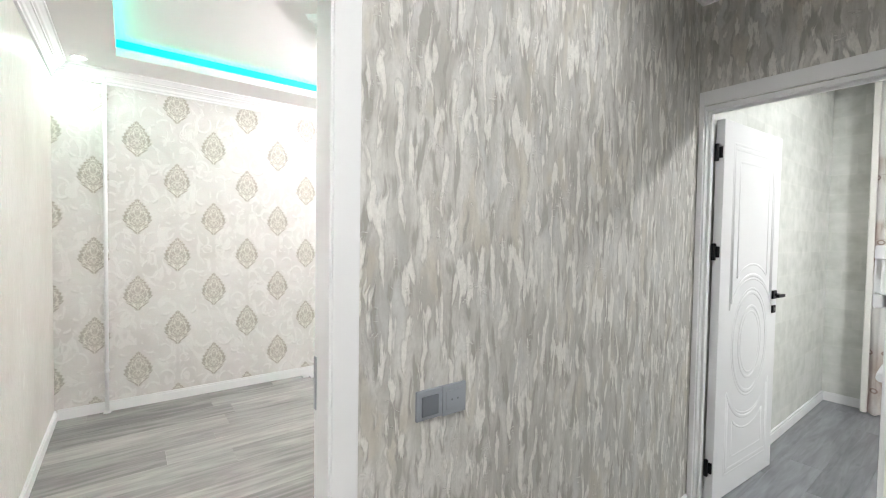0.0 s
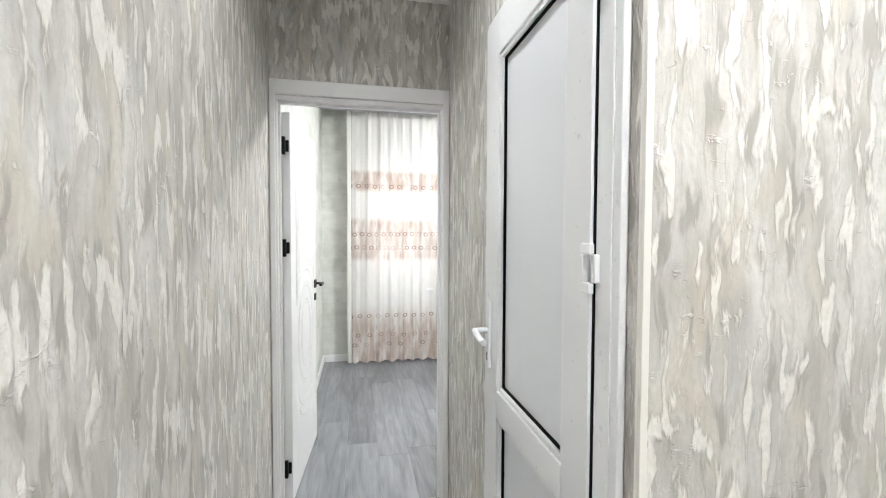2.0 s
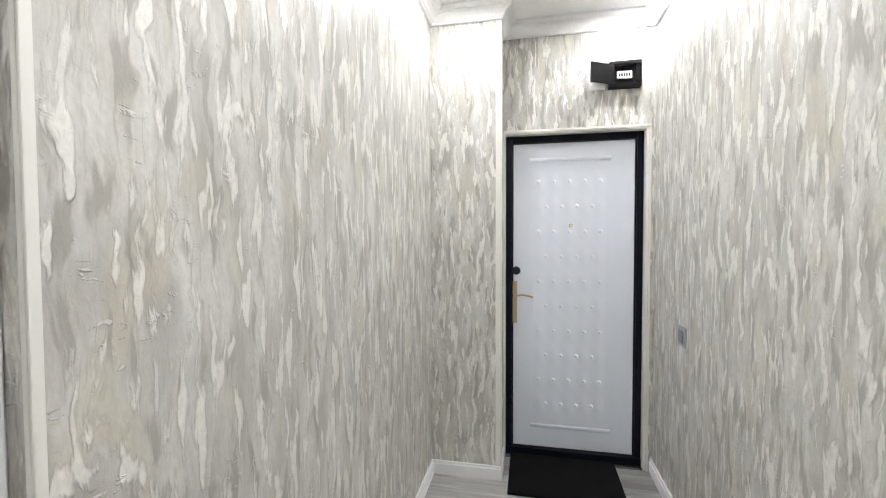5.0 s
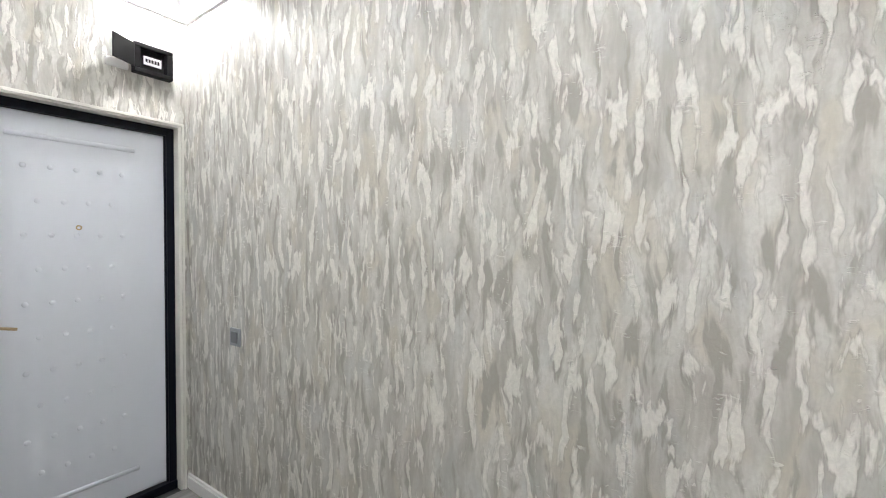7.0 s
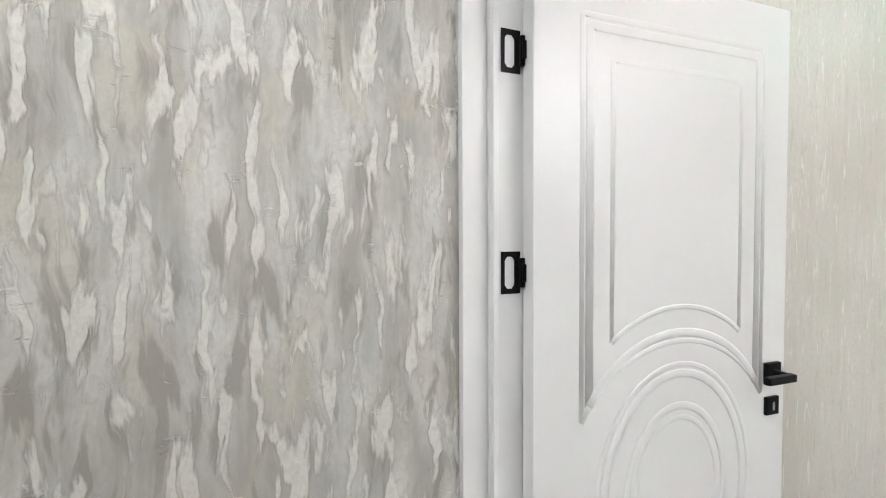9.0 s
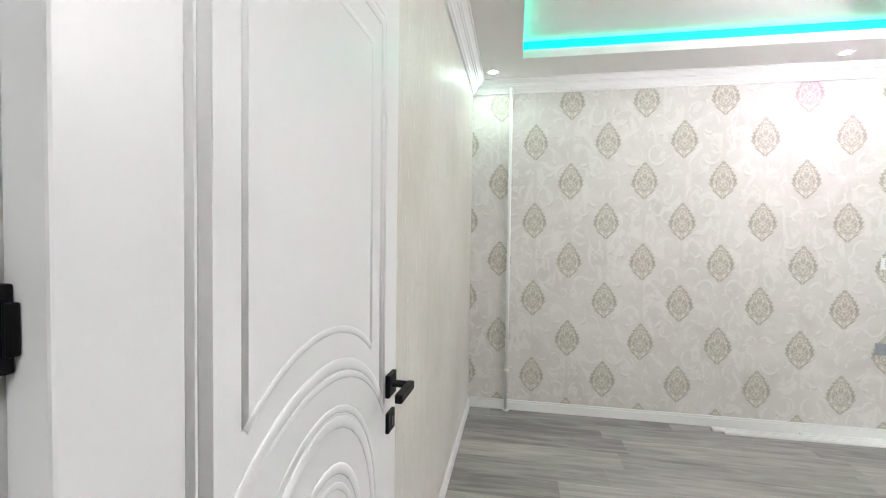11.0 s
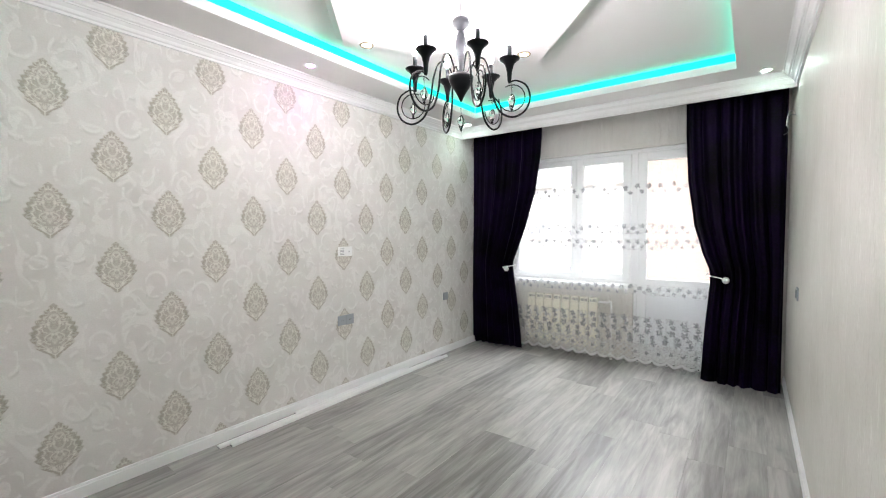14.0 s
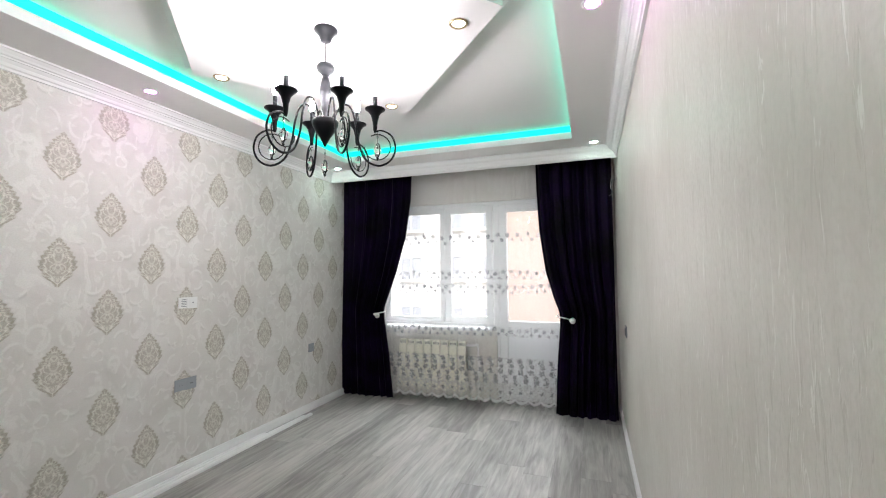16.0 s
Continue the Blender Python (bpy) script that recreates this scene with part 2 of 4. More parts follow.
def laminate(name, tone):
    """Grey oak laminate, grain along x; each board differs a little."""
    m = Mat(name, 0.36, 0.0, 0.5)
    x, y, z = m.xyz()
    g = Ex(m.t, m.t.nodes.new("ShaderNodeNewGeometry").outputs["Position"])
    sep = m.t.nodes.new("ShaderNodeSeparateXYZ")
    m.t.links.new(g.socket, sep.inputs[0])
    x, y = Ex(m.t, sep.outputs[0]), Ex(m.t, sep.outputs[1])
    r = m.rand()
    x = x + r * 17.0
    grain = m.noise(x * 2.6, y * 34.0, r * 9.0, 1.0, 4, 0.55, 0.7)
    wave = m.noise(x * 1.7, y * 11.0, r * 5.0, 1.0, 3, 0.5, 1.3)
    pore = m.noise(x * 14.0, y * 220.0, 0.0, 1.0, 2)
    knot = m.noise(x * 6.0, y * 11.0, r * 3.0, 1.0, 1)
    f = grain * 0.42 + wave * 0.50 + (r - 0.5) * 0.20 + pore * 0.06 + 0.01
    k = lambda v: tuple(a * v for a in tone)
    c = m.ramp(f, [(0.33, k(0.55)), (0.45, k(0.84)), (0.55, k(1.10)), (0.68, k(1.45))])
    c = m.mix(knot.step(0.78, 0.86) * 0.6, c, k(0.45))
    m.color(c)
    m.rough((wave - 0.5) * 0.1 + 0.33)
    return m.bump(grain * 0.6 + pore * 0.3, 0.08, 0.0006).m


def velvet():
    m = Mat("purple_satin", 0.6, 0.0, 0.06)
    x, y, z = m.xyz()
    n = m.noise(y * 60.0, z * 60.0, x * 60.0, 1.0, 3)
    big = m.noise(y, z, x, 3.0, 3)
    m.color(m.ramp(big * 0.6 + n * 0.4, [(0.40, (0.0004, 0.0002, 0.0010)), (0.62, (0.0062, 0.0011, 0.0165))]))
    m.b.inputs["Sheen Weight"].default_value = 0.008
    m.b.inputs["Sheen Roughness"].default_value = 0.4
    m.b.inputs["Sheen Tint"].default_value = (0.25, 0.14, 0.5, 1)
    return m.bump(n, 0.15, 0.001).m


def sheer(name, thread, cover, through_light):
    """Thin woven voile. thread and cover are made by the caller from the material's coordinates."""
    m = Mat(name, 0.8, 0.0, 0.1)
    x, y, z = m.xyz()
    colour, opaque = thread(m, y, z), cover(m, y, z)
    m.color(colour)
    tr = m.t.nodes.new("ShaderNodeBsdfTransparent")
    tl = m.t.nodes.new("ShaderNodeBsdfTranslucent")
    m.t.links.new(colour, tl.inputs[0])
    mix1, mix2 = m.t.nodes.new("ShaderNodeMixShader"), m.t.nodes.new("ShaderNodeMixShader")
    mix1.inputs[0].default_value = through_light
    m.t.links.new(m.b.outputs[0], mix1.inputs[1])
    m.t.links.new(tl.outputs[0], mix1.inputs[2])
    m.t.links.new(opaque.socket, mix2.inputs[0])
    m.t.links.new(tr.outputs[0], mix2.inputs[1])
    m.t.links.new(mix1.outputs[0], mix2.inputs[2])
    m.t.links.new(mix2.outputs[0], m.t.nodes["Material Output"].inputs[0])
    return m.m


def lace_rows(m, y, z, rows):
    """Rows of ragged five-lobed flowers: (height, radius, spacing, offset)."""
    fill = m.noise(y, z, 8.0, 46.0, 2, 0.5, 1.2)
    bloom = None
    for zc, r, gap, off in rows:
        u = y / gap + off
        k = u.op("FLOOR")
        cell = (u - k - 0.5) * gap
        dz = z - zc + (m.noise(k, zc, 0.0, 5.3, 0) - 0.5) * 0.05
        d = (cell * cell + dz * dz).op("SQRT")
        turn = cell.op("ARCTAN2", dz) * 5.0 + k * 1.7
        star = d - (turn.op("SINE") * 0.20 + 0.80 + (fill - 0.5) * 1.4) * r
        s = star.step(0.004, -0.004) * (fill.step(0.40, 0.52) * 0.75 + 0.25)
        bloom = s if bloom is None else bloom.op("MAXIMUM", s)
    return bloom


def lace_flowers(m, y, z):
    """Grey embroidered flowers: three thin rows above, one at the sill, sprays in the deep border."""
    return lace_rows(m, y, z, ((1.785, 0.027, 0.105, 0.0), (1.735, 0.020, 0.105, 0.4), (1.395, 0.024, 0.085, 0.3), (1.345, 0.017, 0.085, 0.8), (1.245, 0.024, 0.085, 0.8), (1.195, 0.018, 0.085, 0.3),
                               (0.790, 0.024, 0.085, 0.1), (0.745, 0.018, 0.085, 0.6), (0.475, 0.030, 0.105, 0.0), (0.425, 0.026, 0.105, 0.15), (0.370, 0.032, 0.105, 0.05),
                               (0.320, 0.028, 0.105, 0.5), (0.270, 0.032, 0.105, 0.55), (0.165, 0.022, 0.105, 0.0)))


def lace_net(m, y, z):
    """White scrolls along the rows, a diamond net at the foot and a scalloped hem."""
    flo = m.noise(y, z, 3.0, 17.0, 2, 0.5, 1.9)
    rows = (z.band(1.33, 1.42, 0.012).op("MAXIMUM", z.band(1.17, 1.27, 0.012)).op("MAXIMUM", z.band(0.73, 0.82, 0.01)) * 0.8).op("MAXIMUM", z.band(0.22, 0.50, 0.02))
    scroll = flo.band(0.47, 0.53, 0.012) * rows
    p, q = (y + z) / 0.052, (y - z) / 0.052
    net = ((p - p.op("FLOOR") - 0.5).op("ABSOLUTE").step(0.34, 0.44)).op("MAXIMUM", (q - q.op("FLOOR") - 0.5).op("ABSOLUTE").step(0.34, 0.44)) * z.band(0.05, 0.235, 0.012)
    u = y / 0.13
    dip = ((u - u.op("FLOOR") - 0.5) * 3.14159).op("COSINE") * 0.035
    scallop = (z + dip).band(0.075, 0.105, 0.006).op("MAXIMUM", (z + dip).band(0.225, 0.240, 0.004) * 0.7)
    return scroll.op("MAXIMUM", net * 0.85).op("MAXIMUM", scallop)


def lace_colour(m, y, z):
    return m.mix(lace_flowers(m, y, z), (0.95, 0.95, 0.96), (0.26, 0.26, 0.275))


def lace_cover(m, y, z):
    return (lace_flowers(m, y, z) * 0.80 + lace_net(m, y, z) * 0.45 + z.step(0.70, 0.85) * 0.02 + 0.20).op("MINIMUM", 0.94)


def voile_bands(z):
    return z.band(1.82, 2.02, 0.03).op("MAXIMUM", z.band(1.10, 1.52, 0.04) * 0.85).op("MAXIMUM", z.step(0.66, 0.34))


def voile_work(m, y, z):
    """Brown rings and short drips of the bedroom voile."""
    rings = None
    for zc, gap, off in ((1.865, 0.085, 0.0), (1.365, 0.075, 0.3), (1.225, 0.075, 0.6), (0.50, 0.095, 0.0), (0.30, 0.12, 0.4), (0.20, 0.12, 0.1)):
        u = y / gap + off
        k = u.op("FLOOR")
        cell = (u - k - 0.5) * gap
        dz = z - zc + (m.noise(k, zc, 0.0, 5.3, 0) - 0.5) * 0.03
        d = (cell * cell * 0.7 + dz * dz).op("SQRT")
        s = d.band(0.012, 0.021, 0.003) * (m.noise(k, zc, 3.0, 7.1, 0).step(0.25, 0.6) * 0.6 + 0.4)
        rings = s if rings is None else rings.op("MAXIMUM", s)
    drip = m.noise(y * 34.0, z * 5.0, 2.0, 1.0, 2).step(0.56, 0.64) * voile_bands(z) * 0.45
    line = z.band(1.383, 1.390, 0.003).op("MAXIMUM", z.band(1.205, 1.212, 0.003)).op("MAXIMUM", z.band(1.880, 1.887, 0.003)) * 0.5
    return rings.op("MAXIMUM", drip).op("MAXIMUM", line)


def voile_colour(m, y, z):
    n = m.noise(y * 14.0, z * 3.0, 0.0, 1.0, 3)
    wash = voile_bands(z) * (n.step(0.30, 0.62) * 0.75 + 0.2)
    c = m.mix(wash, (0.76, 0.74, 0.72), (0.47, 0.38, 0.33))
    return m.mix(voile_work(m, y, z) * 0.8, c, (0.24, 0.155, 0.13))


def voile_cover(m, y, z):
    return voile_work(m, y, z) * 0.30 + voile_bands(z) * 0.04 + 0.91


def glass_mat():
    m = bpy.data.materials.new("window_glass")
    m.use_nodes = True
    t = m.node_tree
    g = t.nodes.new("ShaderNodeBsdfGlass")
    g.inputs["IOR"].default_value, g.inputs["Roughness"].default_value = 1.45, 0.0
    t.links.new(g.outputs[0], t.nodes["Material Output"].inputs[0])
    return m


def facade_paint(name, a, b, cs=2.0):
    m = Mat(name, 0.8)
    x, y, z = m.xyz()
    n = m.noise(x + y, z, 0.0, cs, 5)
    m.color(m.ramp(n, [(0.3, a), (0.7, b)]))
    return m.bump(n, 0.2, 0.01).m


BARK, DAMASK, PEARL, BLOCK = bark_paper(), damask_paper(), pearl_paper(), block_paper()
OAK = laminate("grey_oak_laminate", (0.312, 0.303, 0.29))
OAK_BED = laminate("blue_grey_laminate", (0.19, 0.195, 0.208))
WHITE = plain("white_lacquer", (0.80, 0.80, 0.80), 0.35, grain=0.012)
PVC = plain("white_pvc", (0.78, 0.79, 0.80), 0.3, grain=0.012)
PANEL = plain("pale_grey_pvc_panel", (0.74, 0.76, 0.79), 0.32, grain=0.02, scale=90)
CREAM = plain("cream_trim", (0.78, 0.765, 0.715), 0.5, grain=0.03)
CEIL = plain("white_ceiling_paint", (0.80, 0.79, 0.78), 0.75, grain=0.02, scale=25)
GLOSS = plain("satin_ceiling", (0.80, 0.80, 0.80), 0.3, grain=0.02)
MOULD = plain("white_polystyrene_moulding", (0.82, 0.82, 0.82), 0.55, grain=0.02)
STEELP = plain("white_powder_coated_steel", (0.70, 0.73, 0.80), 0.42, grain=0.02, scale=120)
BLACK = plain("black_metal", (0.005, 0.0048, 0.0055), 0.4, grain=0.1)
NAVY = plain("black_blue_steel", (0.005, 0.006, 0.012), 0.38, grain=0.12)
RUBBER = plain("black_rubber", (0.0016, 0.0015, 0.0018), 0.85, grain=0.2, scale=220, bump=0.5)
GREYP = plain("grey_plastic", (0.30, 0.32, 0.35), 0.35, grain=0.03)
DARKG = plain("dark_grey_plastic", (0.16, 0.17, 0.19), 0.4, grain=0.03)
BRASS = plain("brushed_brass", (0.50, 0.39, 0.25), 0.3, 1.0, grain=0.06)
# pale blue-grey colour replaces the bright sky reflected in distant panes
FAR_PANE = plain("sky_pale_far_pane", (0.36, 0.38, 0.42), 0.12, grain=0.1)
STEEL = plain("chrome", (0.6, 0.6, 0.6), 0.2, 1.0, grain=0.05)
IRON = plain("black_wrought_iron", (0.006, 0.0055, 0.007), 0.35, grain=0.15)
PEWTER = plain("dark_pewter", (0.012, 0.0125, 0.016), 0.38, 0.3, grain=0.15)
RADW = plain("cream_radiator_enamel", (0.86, 0.83, 0.70), 0.35, grain=0.02)
SUB = plain("screed", (0.08, 0.08, 0.08), 0.9)
PLASTER = plain("plaster", (0.6, 0.6, 0.58), 0.8)
for some in (RUBBER, BLACK, NAVY, IRON):
    some.node_tree.nodes["Principled BSDF"].inputs["Specular IOR Level"].default_value = 0.15
VELVET = velvet()
LACE = sheer("white_lace", lace_colour, lace_cover, 0.24)
VOILE = sheer("beige_brown_voile", voile_colour, voile_cover, 0.06)
GLASS = glass_mat()
CRYSTAL = GLASS
LED = glow("turquoise_led", (0.0, 0.82, 0.48), LED_POWER)
BULB = glow("warm_white_bulb", (1.0, 0.945, 0.99), BULB_POWER)
# first two: fill lamps added in mid-hall; the dim one also serves the entrance
SPOT_HALL_FILL = glow("white_fill_lamp", (0.975, 0.985, 1.0), HALL_POWER)
SPOT_HALL_FILL_MID = glow("soft_white_fill_lamp", (0.975, 0.985, 1.0), HALL_POWER * 0.66)
SPOT_HALL_LOW = glow("dim_white_spot_lamp", (0.975, 0.985, 1.0), HALL_POWER * 0.42)
SPOT_COOL = glow("green_white_spot_lamp", (0.72, 1.0, 0.88), LIVING_POWER * 0.62)
SPOT_PINK = glow("pink_white_spot_lamp", (1.0, 0.28, 1.0), LIVING_POWER * 0.29)
SPOT_BLUSH = glow("rosy_white_spot_lamp", (1.0, 0.82, 0.83), LIVING_POWER * 0.95)
LAMP_ROOM = glow("opal_room_lamp", (0.95, 0.98, 1.0), ROOM_POWER)
SPOT_WARM = glow("warm_spot_lamp", (1.0, 0.85, 0.68), LIVING_POWER * 0.4)


# ---- mesh helpers ----
def bx(bm, x0, x1, y0, y1, z0, z1, bevel=0.0):
    """A box between two corners, its edges rounded by bevel."""
    r = bmesh.ops.create_cube(bm, size=1.0)
    m = Matrix.Translation(((x0 + x1) / 2, (y0 + y1) / 2, (z0 + z1) / 2)) @ Matrix.Diagonal((abs(x1 - x0), abs(y1 - y0), abs(z1 - z0), 1))
    bmesh.ops.transform(bm, matrix=m, verts=r["verts"])
    if bevel:
        edges = list({e for v in r["verts"] for e in v.link_edges})
        bmesh.ops.bevel(bm, geom=edges, offset=bevel, segments=2, affect="EDGES", profile=0.6)
    return bm


def boxes(*rows, bevel=0.0):
    bm = bmesh.new()
    for row in rows:
        bx(bm, *row, bevel=bevel)
    return bm


def lathe(profile, steps=20, axis="z", at=(0, 0, 0)):
    """A turned shape from (radius, height) pairs."""
    bm = bmesh.new()
    rings = []
    for r, h in profile:
        ring = []
        for k in range(steps):
            a = 2 * math.pi * k / steps
            c, s = r * math.cos(a), r * math.sin(a)
            p = {"z": (c, s, h), "x": (h, c, s), "y": (c, h, s)}[axis]
            ring.append(bm.verts.new(Vector(p) + Vector(at)))
        rings.append(ring)
    for a, b in zip(rings, rings[1:]):
        for k in range(steps):
            f = bm.faces.new((a[k], a[(k + 1) % steps], b[(k + 1) % steps], b[k]))
            f.smooth = True
    for ring in (rings[0], rings[-1]):
        bm.faces.new(ring)
    bmesh.ops.remove_doubles(bm, verts=bm.verts, dist=1e-5)
    bmesh.ops.recalc_face_normals(bm, faces=bm.faces)
    return bm


def tube(points, radius, sides=8, closed=False, bm=None, flat=1.0, normal=None):
    """A round bar along points; radius may be a list."""
    bm = bm or bmesh.new()
    pts = [Vector(p) for p in points]
    n = len(pts)
    rad = radius if isinstance(radius, (list, tuple)) else [radius] * n
    rings, up = [], None
    for i, p in enumerate(pts):
        a, b = pts[(i - 1) % n if closed else max(i - 1, 0)], pts[(i + 1) % n if closed else min(i + 1, n - 1)]
        d = (b - a).normalized()
        if normal:
            up = Vector(normal)
        elif up is None:
            up = Vector((0, 0, 1)) if abs(d.z) < 0.9 else Vector((1, 0, 0))
        side = d.cross(up).normalized()
        up = side.cross(d).normalized()
        ring = []
        for k in range(sides):
            t = 2 * math.pi * k / sides
            ring.append(bm.verts.new(p + side * (rad[i] * math.cos(t)) + up * (rad[i] * flat * math.sin(t))))
        rings.append(ring)
    pairs = list(zip(rings, rings[1:])) + ([(rings[-1], rings[0])] if closed else [])
    for a, b in pairs:
        for k in range(sides):
            f = bm.faces.new((a[k], a[(k + 1) % sides], b[(k + 1) % sides], b[k]))
            f.smooth = True
    if not closed:
        bm.faces.new(rings[0][::-1])
        bm.faces.new(rings[-1])
    bmesh.ops.recalc_face_normals(bm, faces=bm.faces)
    return bm


def smooth_path(points, steps=6):
    """A Catmull-Rom line through points."""
    p = [Vector(q) for q in points]
    p = [p[0] * 2 - p[1]] + p + [p[-1] * 2 - p[-2]]
    out = []
    for i in range(1, len(p) - 2):
        for k in range(steps):
            t = k / steps
            out.append(0.5 * (2 * p[i] + (p[i + 1] - p[i - 1]) * t + (2 * p[i - 1] - 5 * p[i] + 4 * p[i + 1] - p[i + 2]) * t * t
                              + (3 * p[i] - p[i - 1] - 3 * p[i + 1] + p[i + 2]) * t ** 3))
    return out + [p[-2]]


def loop_moulding(path, profile):
    """A moulding round a closed plan (inside on the left), from (inward distance, height) pairs, mitred at the corners."""
    bm = bmesh.new()
    n, rows = len(path), []
    P = [Vector((*q, 0)) for q in path]
    for d, z in profile:
        row = []
        for i in range(n):
            e0, e1 = (P[i] - P[i - 1]).normalized(), (P[(i + 1) % n] - P[i]).normalized()
            n0, n1 = Vector((-e0.y, e0.x, 0)), Vector((-e1.y, e1.x, 0))
            mit = (n0 + n1) / max(0.2, 1 + n0.dot(n1))
            v = P[i] + mit * d
            row.append(bm.verts.new((v.x, v.y, z)))
        rows.append(row)
    for a, b in zip(rows, rows[1:] + rows[:1]):
        for i in range(n):
            bm.faces.new((a[i], a[(i + 1) % n], b[(i + 1) % n], b[i]))
    bmesh.ops.recalc_face_normals(bm, faces=bm.faces)
    return bm


def mesh_of(name, bm, material):
    me = bpy.data.meshes.new(name)
    bm.to_mesh(me)
    bm.free()
    me.materials.append(material)
    return me


def structure(name, bm, material, label="", category=""):
    return tagged(new(name, mesh_of(name, bm, material)), label, category, "", "structure")


def thing(name, label, category, at=(0, 0, 0), group="", turn=0.0):
    ob = new(name)
    ob.empty_display_size = 0.1
    ob.matrix_basis = pose(*at, 0, 0, turn)
    return tagged(ob, label, category, group)


def part(name, bm, material, parent, label=""):
    ob = new(name, mesh_of(name, bm, material))
    ob.parent = parent
    return tagged(ob, label)


def single(name, bm, material, label, category, group=""):
    return tagged(new(name, mesh_of(name, bm, material)), label, category, group)


# ---- plan ----
XW, XE, XB = -0.318, 0.909, 2.397          # hall west wall, hall east wall, bedroom door wall
YN, YS, YD, YT = 1.118, 0.270, -1.913, -1.668  # hall north, corridor south, entrance wall, pier
LX0, LX1, LY0, LY1 = -0.295, 4.31, 1.193, 4.20  # living room, up to the pelmet
YP = 1.155                                  # middle of the partition
FX = 4.88                                   # inner face of the window wall
HZ, LZ, RZ, TOP = 2.575, 2.524, 2.638, 2.85  # ceilings: hall, living border, living recess, top of walls
DX1, DZ = 0.53, 1.945                       # living-room doorway: east side and head

# ---- walls ----
structure("wall_hall_west", boxes((XW - 0.2, XW, YD - 0.25, YP, 0, TOP)), BARK, "streaked taupe and cream bark-pattern wallpaper wall", "wall")
structure("wall_hall_north", boxes((DX1, XB, YN, YP, 0, TOP), (XW, DX1, YN, YP, DZ, TOP)), BARK, "streaked taupe and cream bark-pattern wallpaper wall", "wall")
structure("wall_corridor_south", boxes((XE, 0.972, 0.10, YS, 0, TOP), (1.705, XB, 0.10, YS, 0, TOP), (0.972, 1.705, 0.10, YS, 2.065, TOP)), BARK,
          "streaked bark-pattern wallpaper wall beside the plastic door", "wall")
structure("wall_hall_east", boxes((XE, XE + 0.14, YT, 0.10, 0, TOP)), BARK, "streaked taupe and cream bark-pattern wallpaper wall", "wall")
structure("wall_hall_pier", boxes((0.526, XE + 0.14, YD - 0.25, YT, 0, TOP)), BARK, "papered pier beside the entrance door", "wall")
structure("wall_entrance", boxes((XW, -0.285, YD - 0.25, YD, 0, TOP), (0.522, 0.526, YD - 0.25, YD, 0, TOP), (-0.285, 0.522, YD - 0.25, YD, 1.955, TOP)), BARK,
          "papered wall over the entrance door", "wall")
structure("wall_bedroom_door", boxes((XB, 2.47, -1.7, 0.292, 0, TOP), (XB, 2.47, 1.102, YP, 0, TOP), (XB, 2.47, 0.292, 1.102, 2.005, TOP)), BARK,
          "papered end wall of the corridor round the bedroom door", "wall")
structure("wall_living_west", boxes((LX0 - 0.2, LX0, YP, LY1, 0, TOP)), PEARL, "plain pearl-beige wallpaper wall", "wall")
structure("wall_living_south", boxes((DX1, FX, YP, LY0, 0, TOP), (LX0, DX1, YP, LY0, DZ, TOP)), PEARL, "plain pearl-beige fibrous wallpaper wall", "wall")
structure("wall_living_north", boxes((LX0 - 0.2, 5.1, LY1, LY1 + 0.2, 0, TOP)), DAMASK, "pearl damask wallpaper wall with staggered leaf medallions", "wall")
structure("wall_living_window", boxes((FX, 5.1, LY0, 1.62, 0, TOP), (FX, 5.1, 3.86, LY1, 0, TOP), (FX, 5.1, 1.62, 3.86, 2.20, TOP), (FX, 5.1, 2.44, 3.86, 0, 0.78)),
          PEARL, "pale wall round the balcony window", "wall")
structure("wall_bedroom_north", boxes((2.47, 4.93, 1.10, YP, 0, TOP)), BLOCK, "pale grey-green block-pattern wallpaper wall", "wall")
structure("wall_bedroom_window", boxes((4.93, 5.1, 0.72, YP, 0, TOP), (4.93, 5.1, -1.7, -1.25, 0, TOP), (4.93, 5.1, -1.25, 0.72, 2.20, TOP), (4.93, 5.1, -1.25, -0.02, 0, 0.77)),
          BLOCK, "pale block-pattern wall round the bedroom window", "wall")
structure("wall_bedroom_south", boxes((2.397, 5.1, -1.9, -1.7, 0, TOP)), BLOCK, "pale block-pattern wallpaper wall", "wall")
structure("wall_washroom", boxes((1.05, 2.397, -0.9, -0.8, 0, TOP), (1.05, 1.06, -0.8, 0.10, 0, TOP)), PLASTER, "plain plaster wall behind the plastic door", "wall")
structure("wall_stairwell", boxes((-0.6, 1.2, -2.5, -2.4, 0, TOP)), PLASTER, "plain plaster wall outside the entrance", "wall")

# ---- floors (boards at the end of the file) and ceilings ----
structure("floor", boxes((-0.6, 5.1, -2.4, 4.4, -0.15, -0.012)), SUB, "grey oak laminate floor laid along the flat", "floor")
structure("ceiling_hall", boxes((XW, XB, YD, YN, HZ, TOP)), GLOSS, "white satin hall ceiling", "ceiling")
structure("ceiling_bedroom", boxes((2.47, 4.93, -1.7, 1.10, 2.70, TOP)), CEIL, "white bedroom ceiling", "ceiling")
CX0, CX1, CY0, CY1 = 0.076, 3.943, 1.56, 3.78
structure("ceiling_living_border", boxes((LX0, CX0, LY0, LY1, LZ, LZ + 0.055), (CX1, LX1 + 0.02, LY0, LY1, LZ, LZ + 0.055),
                                         (CX0, CX1, LY0, CY0, LZ, LZ + 0.055), (CX0, CX1, CY1, LY1, LZ, LZ + 0.055)), CEIL,
          "white dropped plasterboard ceiling border", "ceiling")
structure("ceiling_living", boxes((LX0, FX, LY0, LY1, RZ, TOP)), CEIL, "white recessed ceiling behind the border", "ceiling")
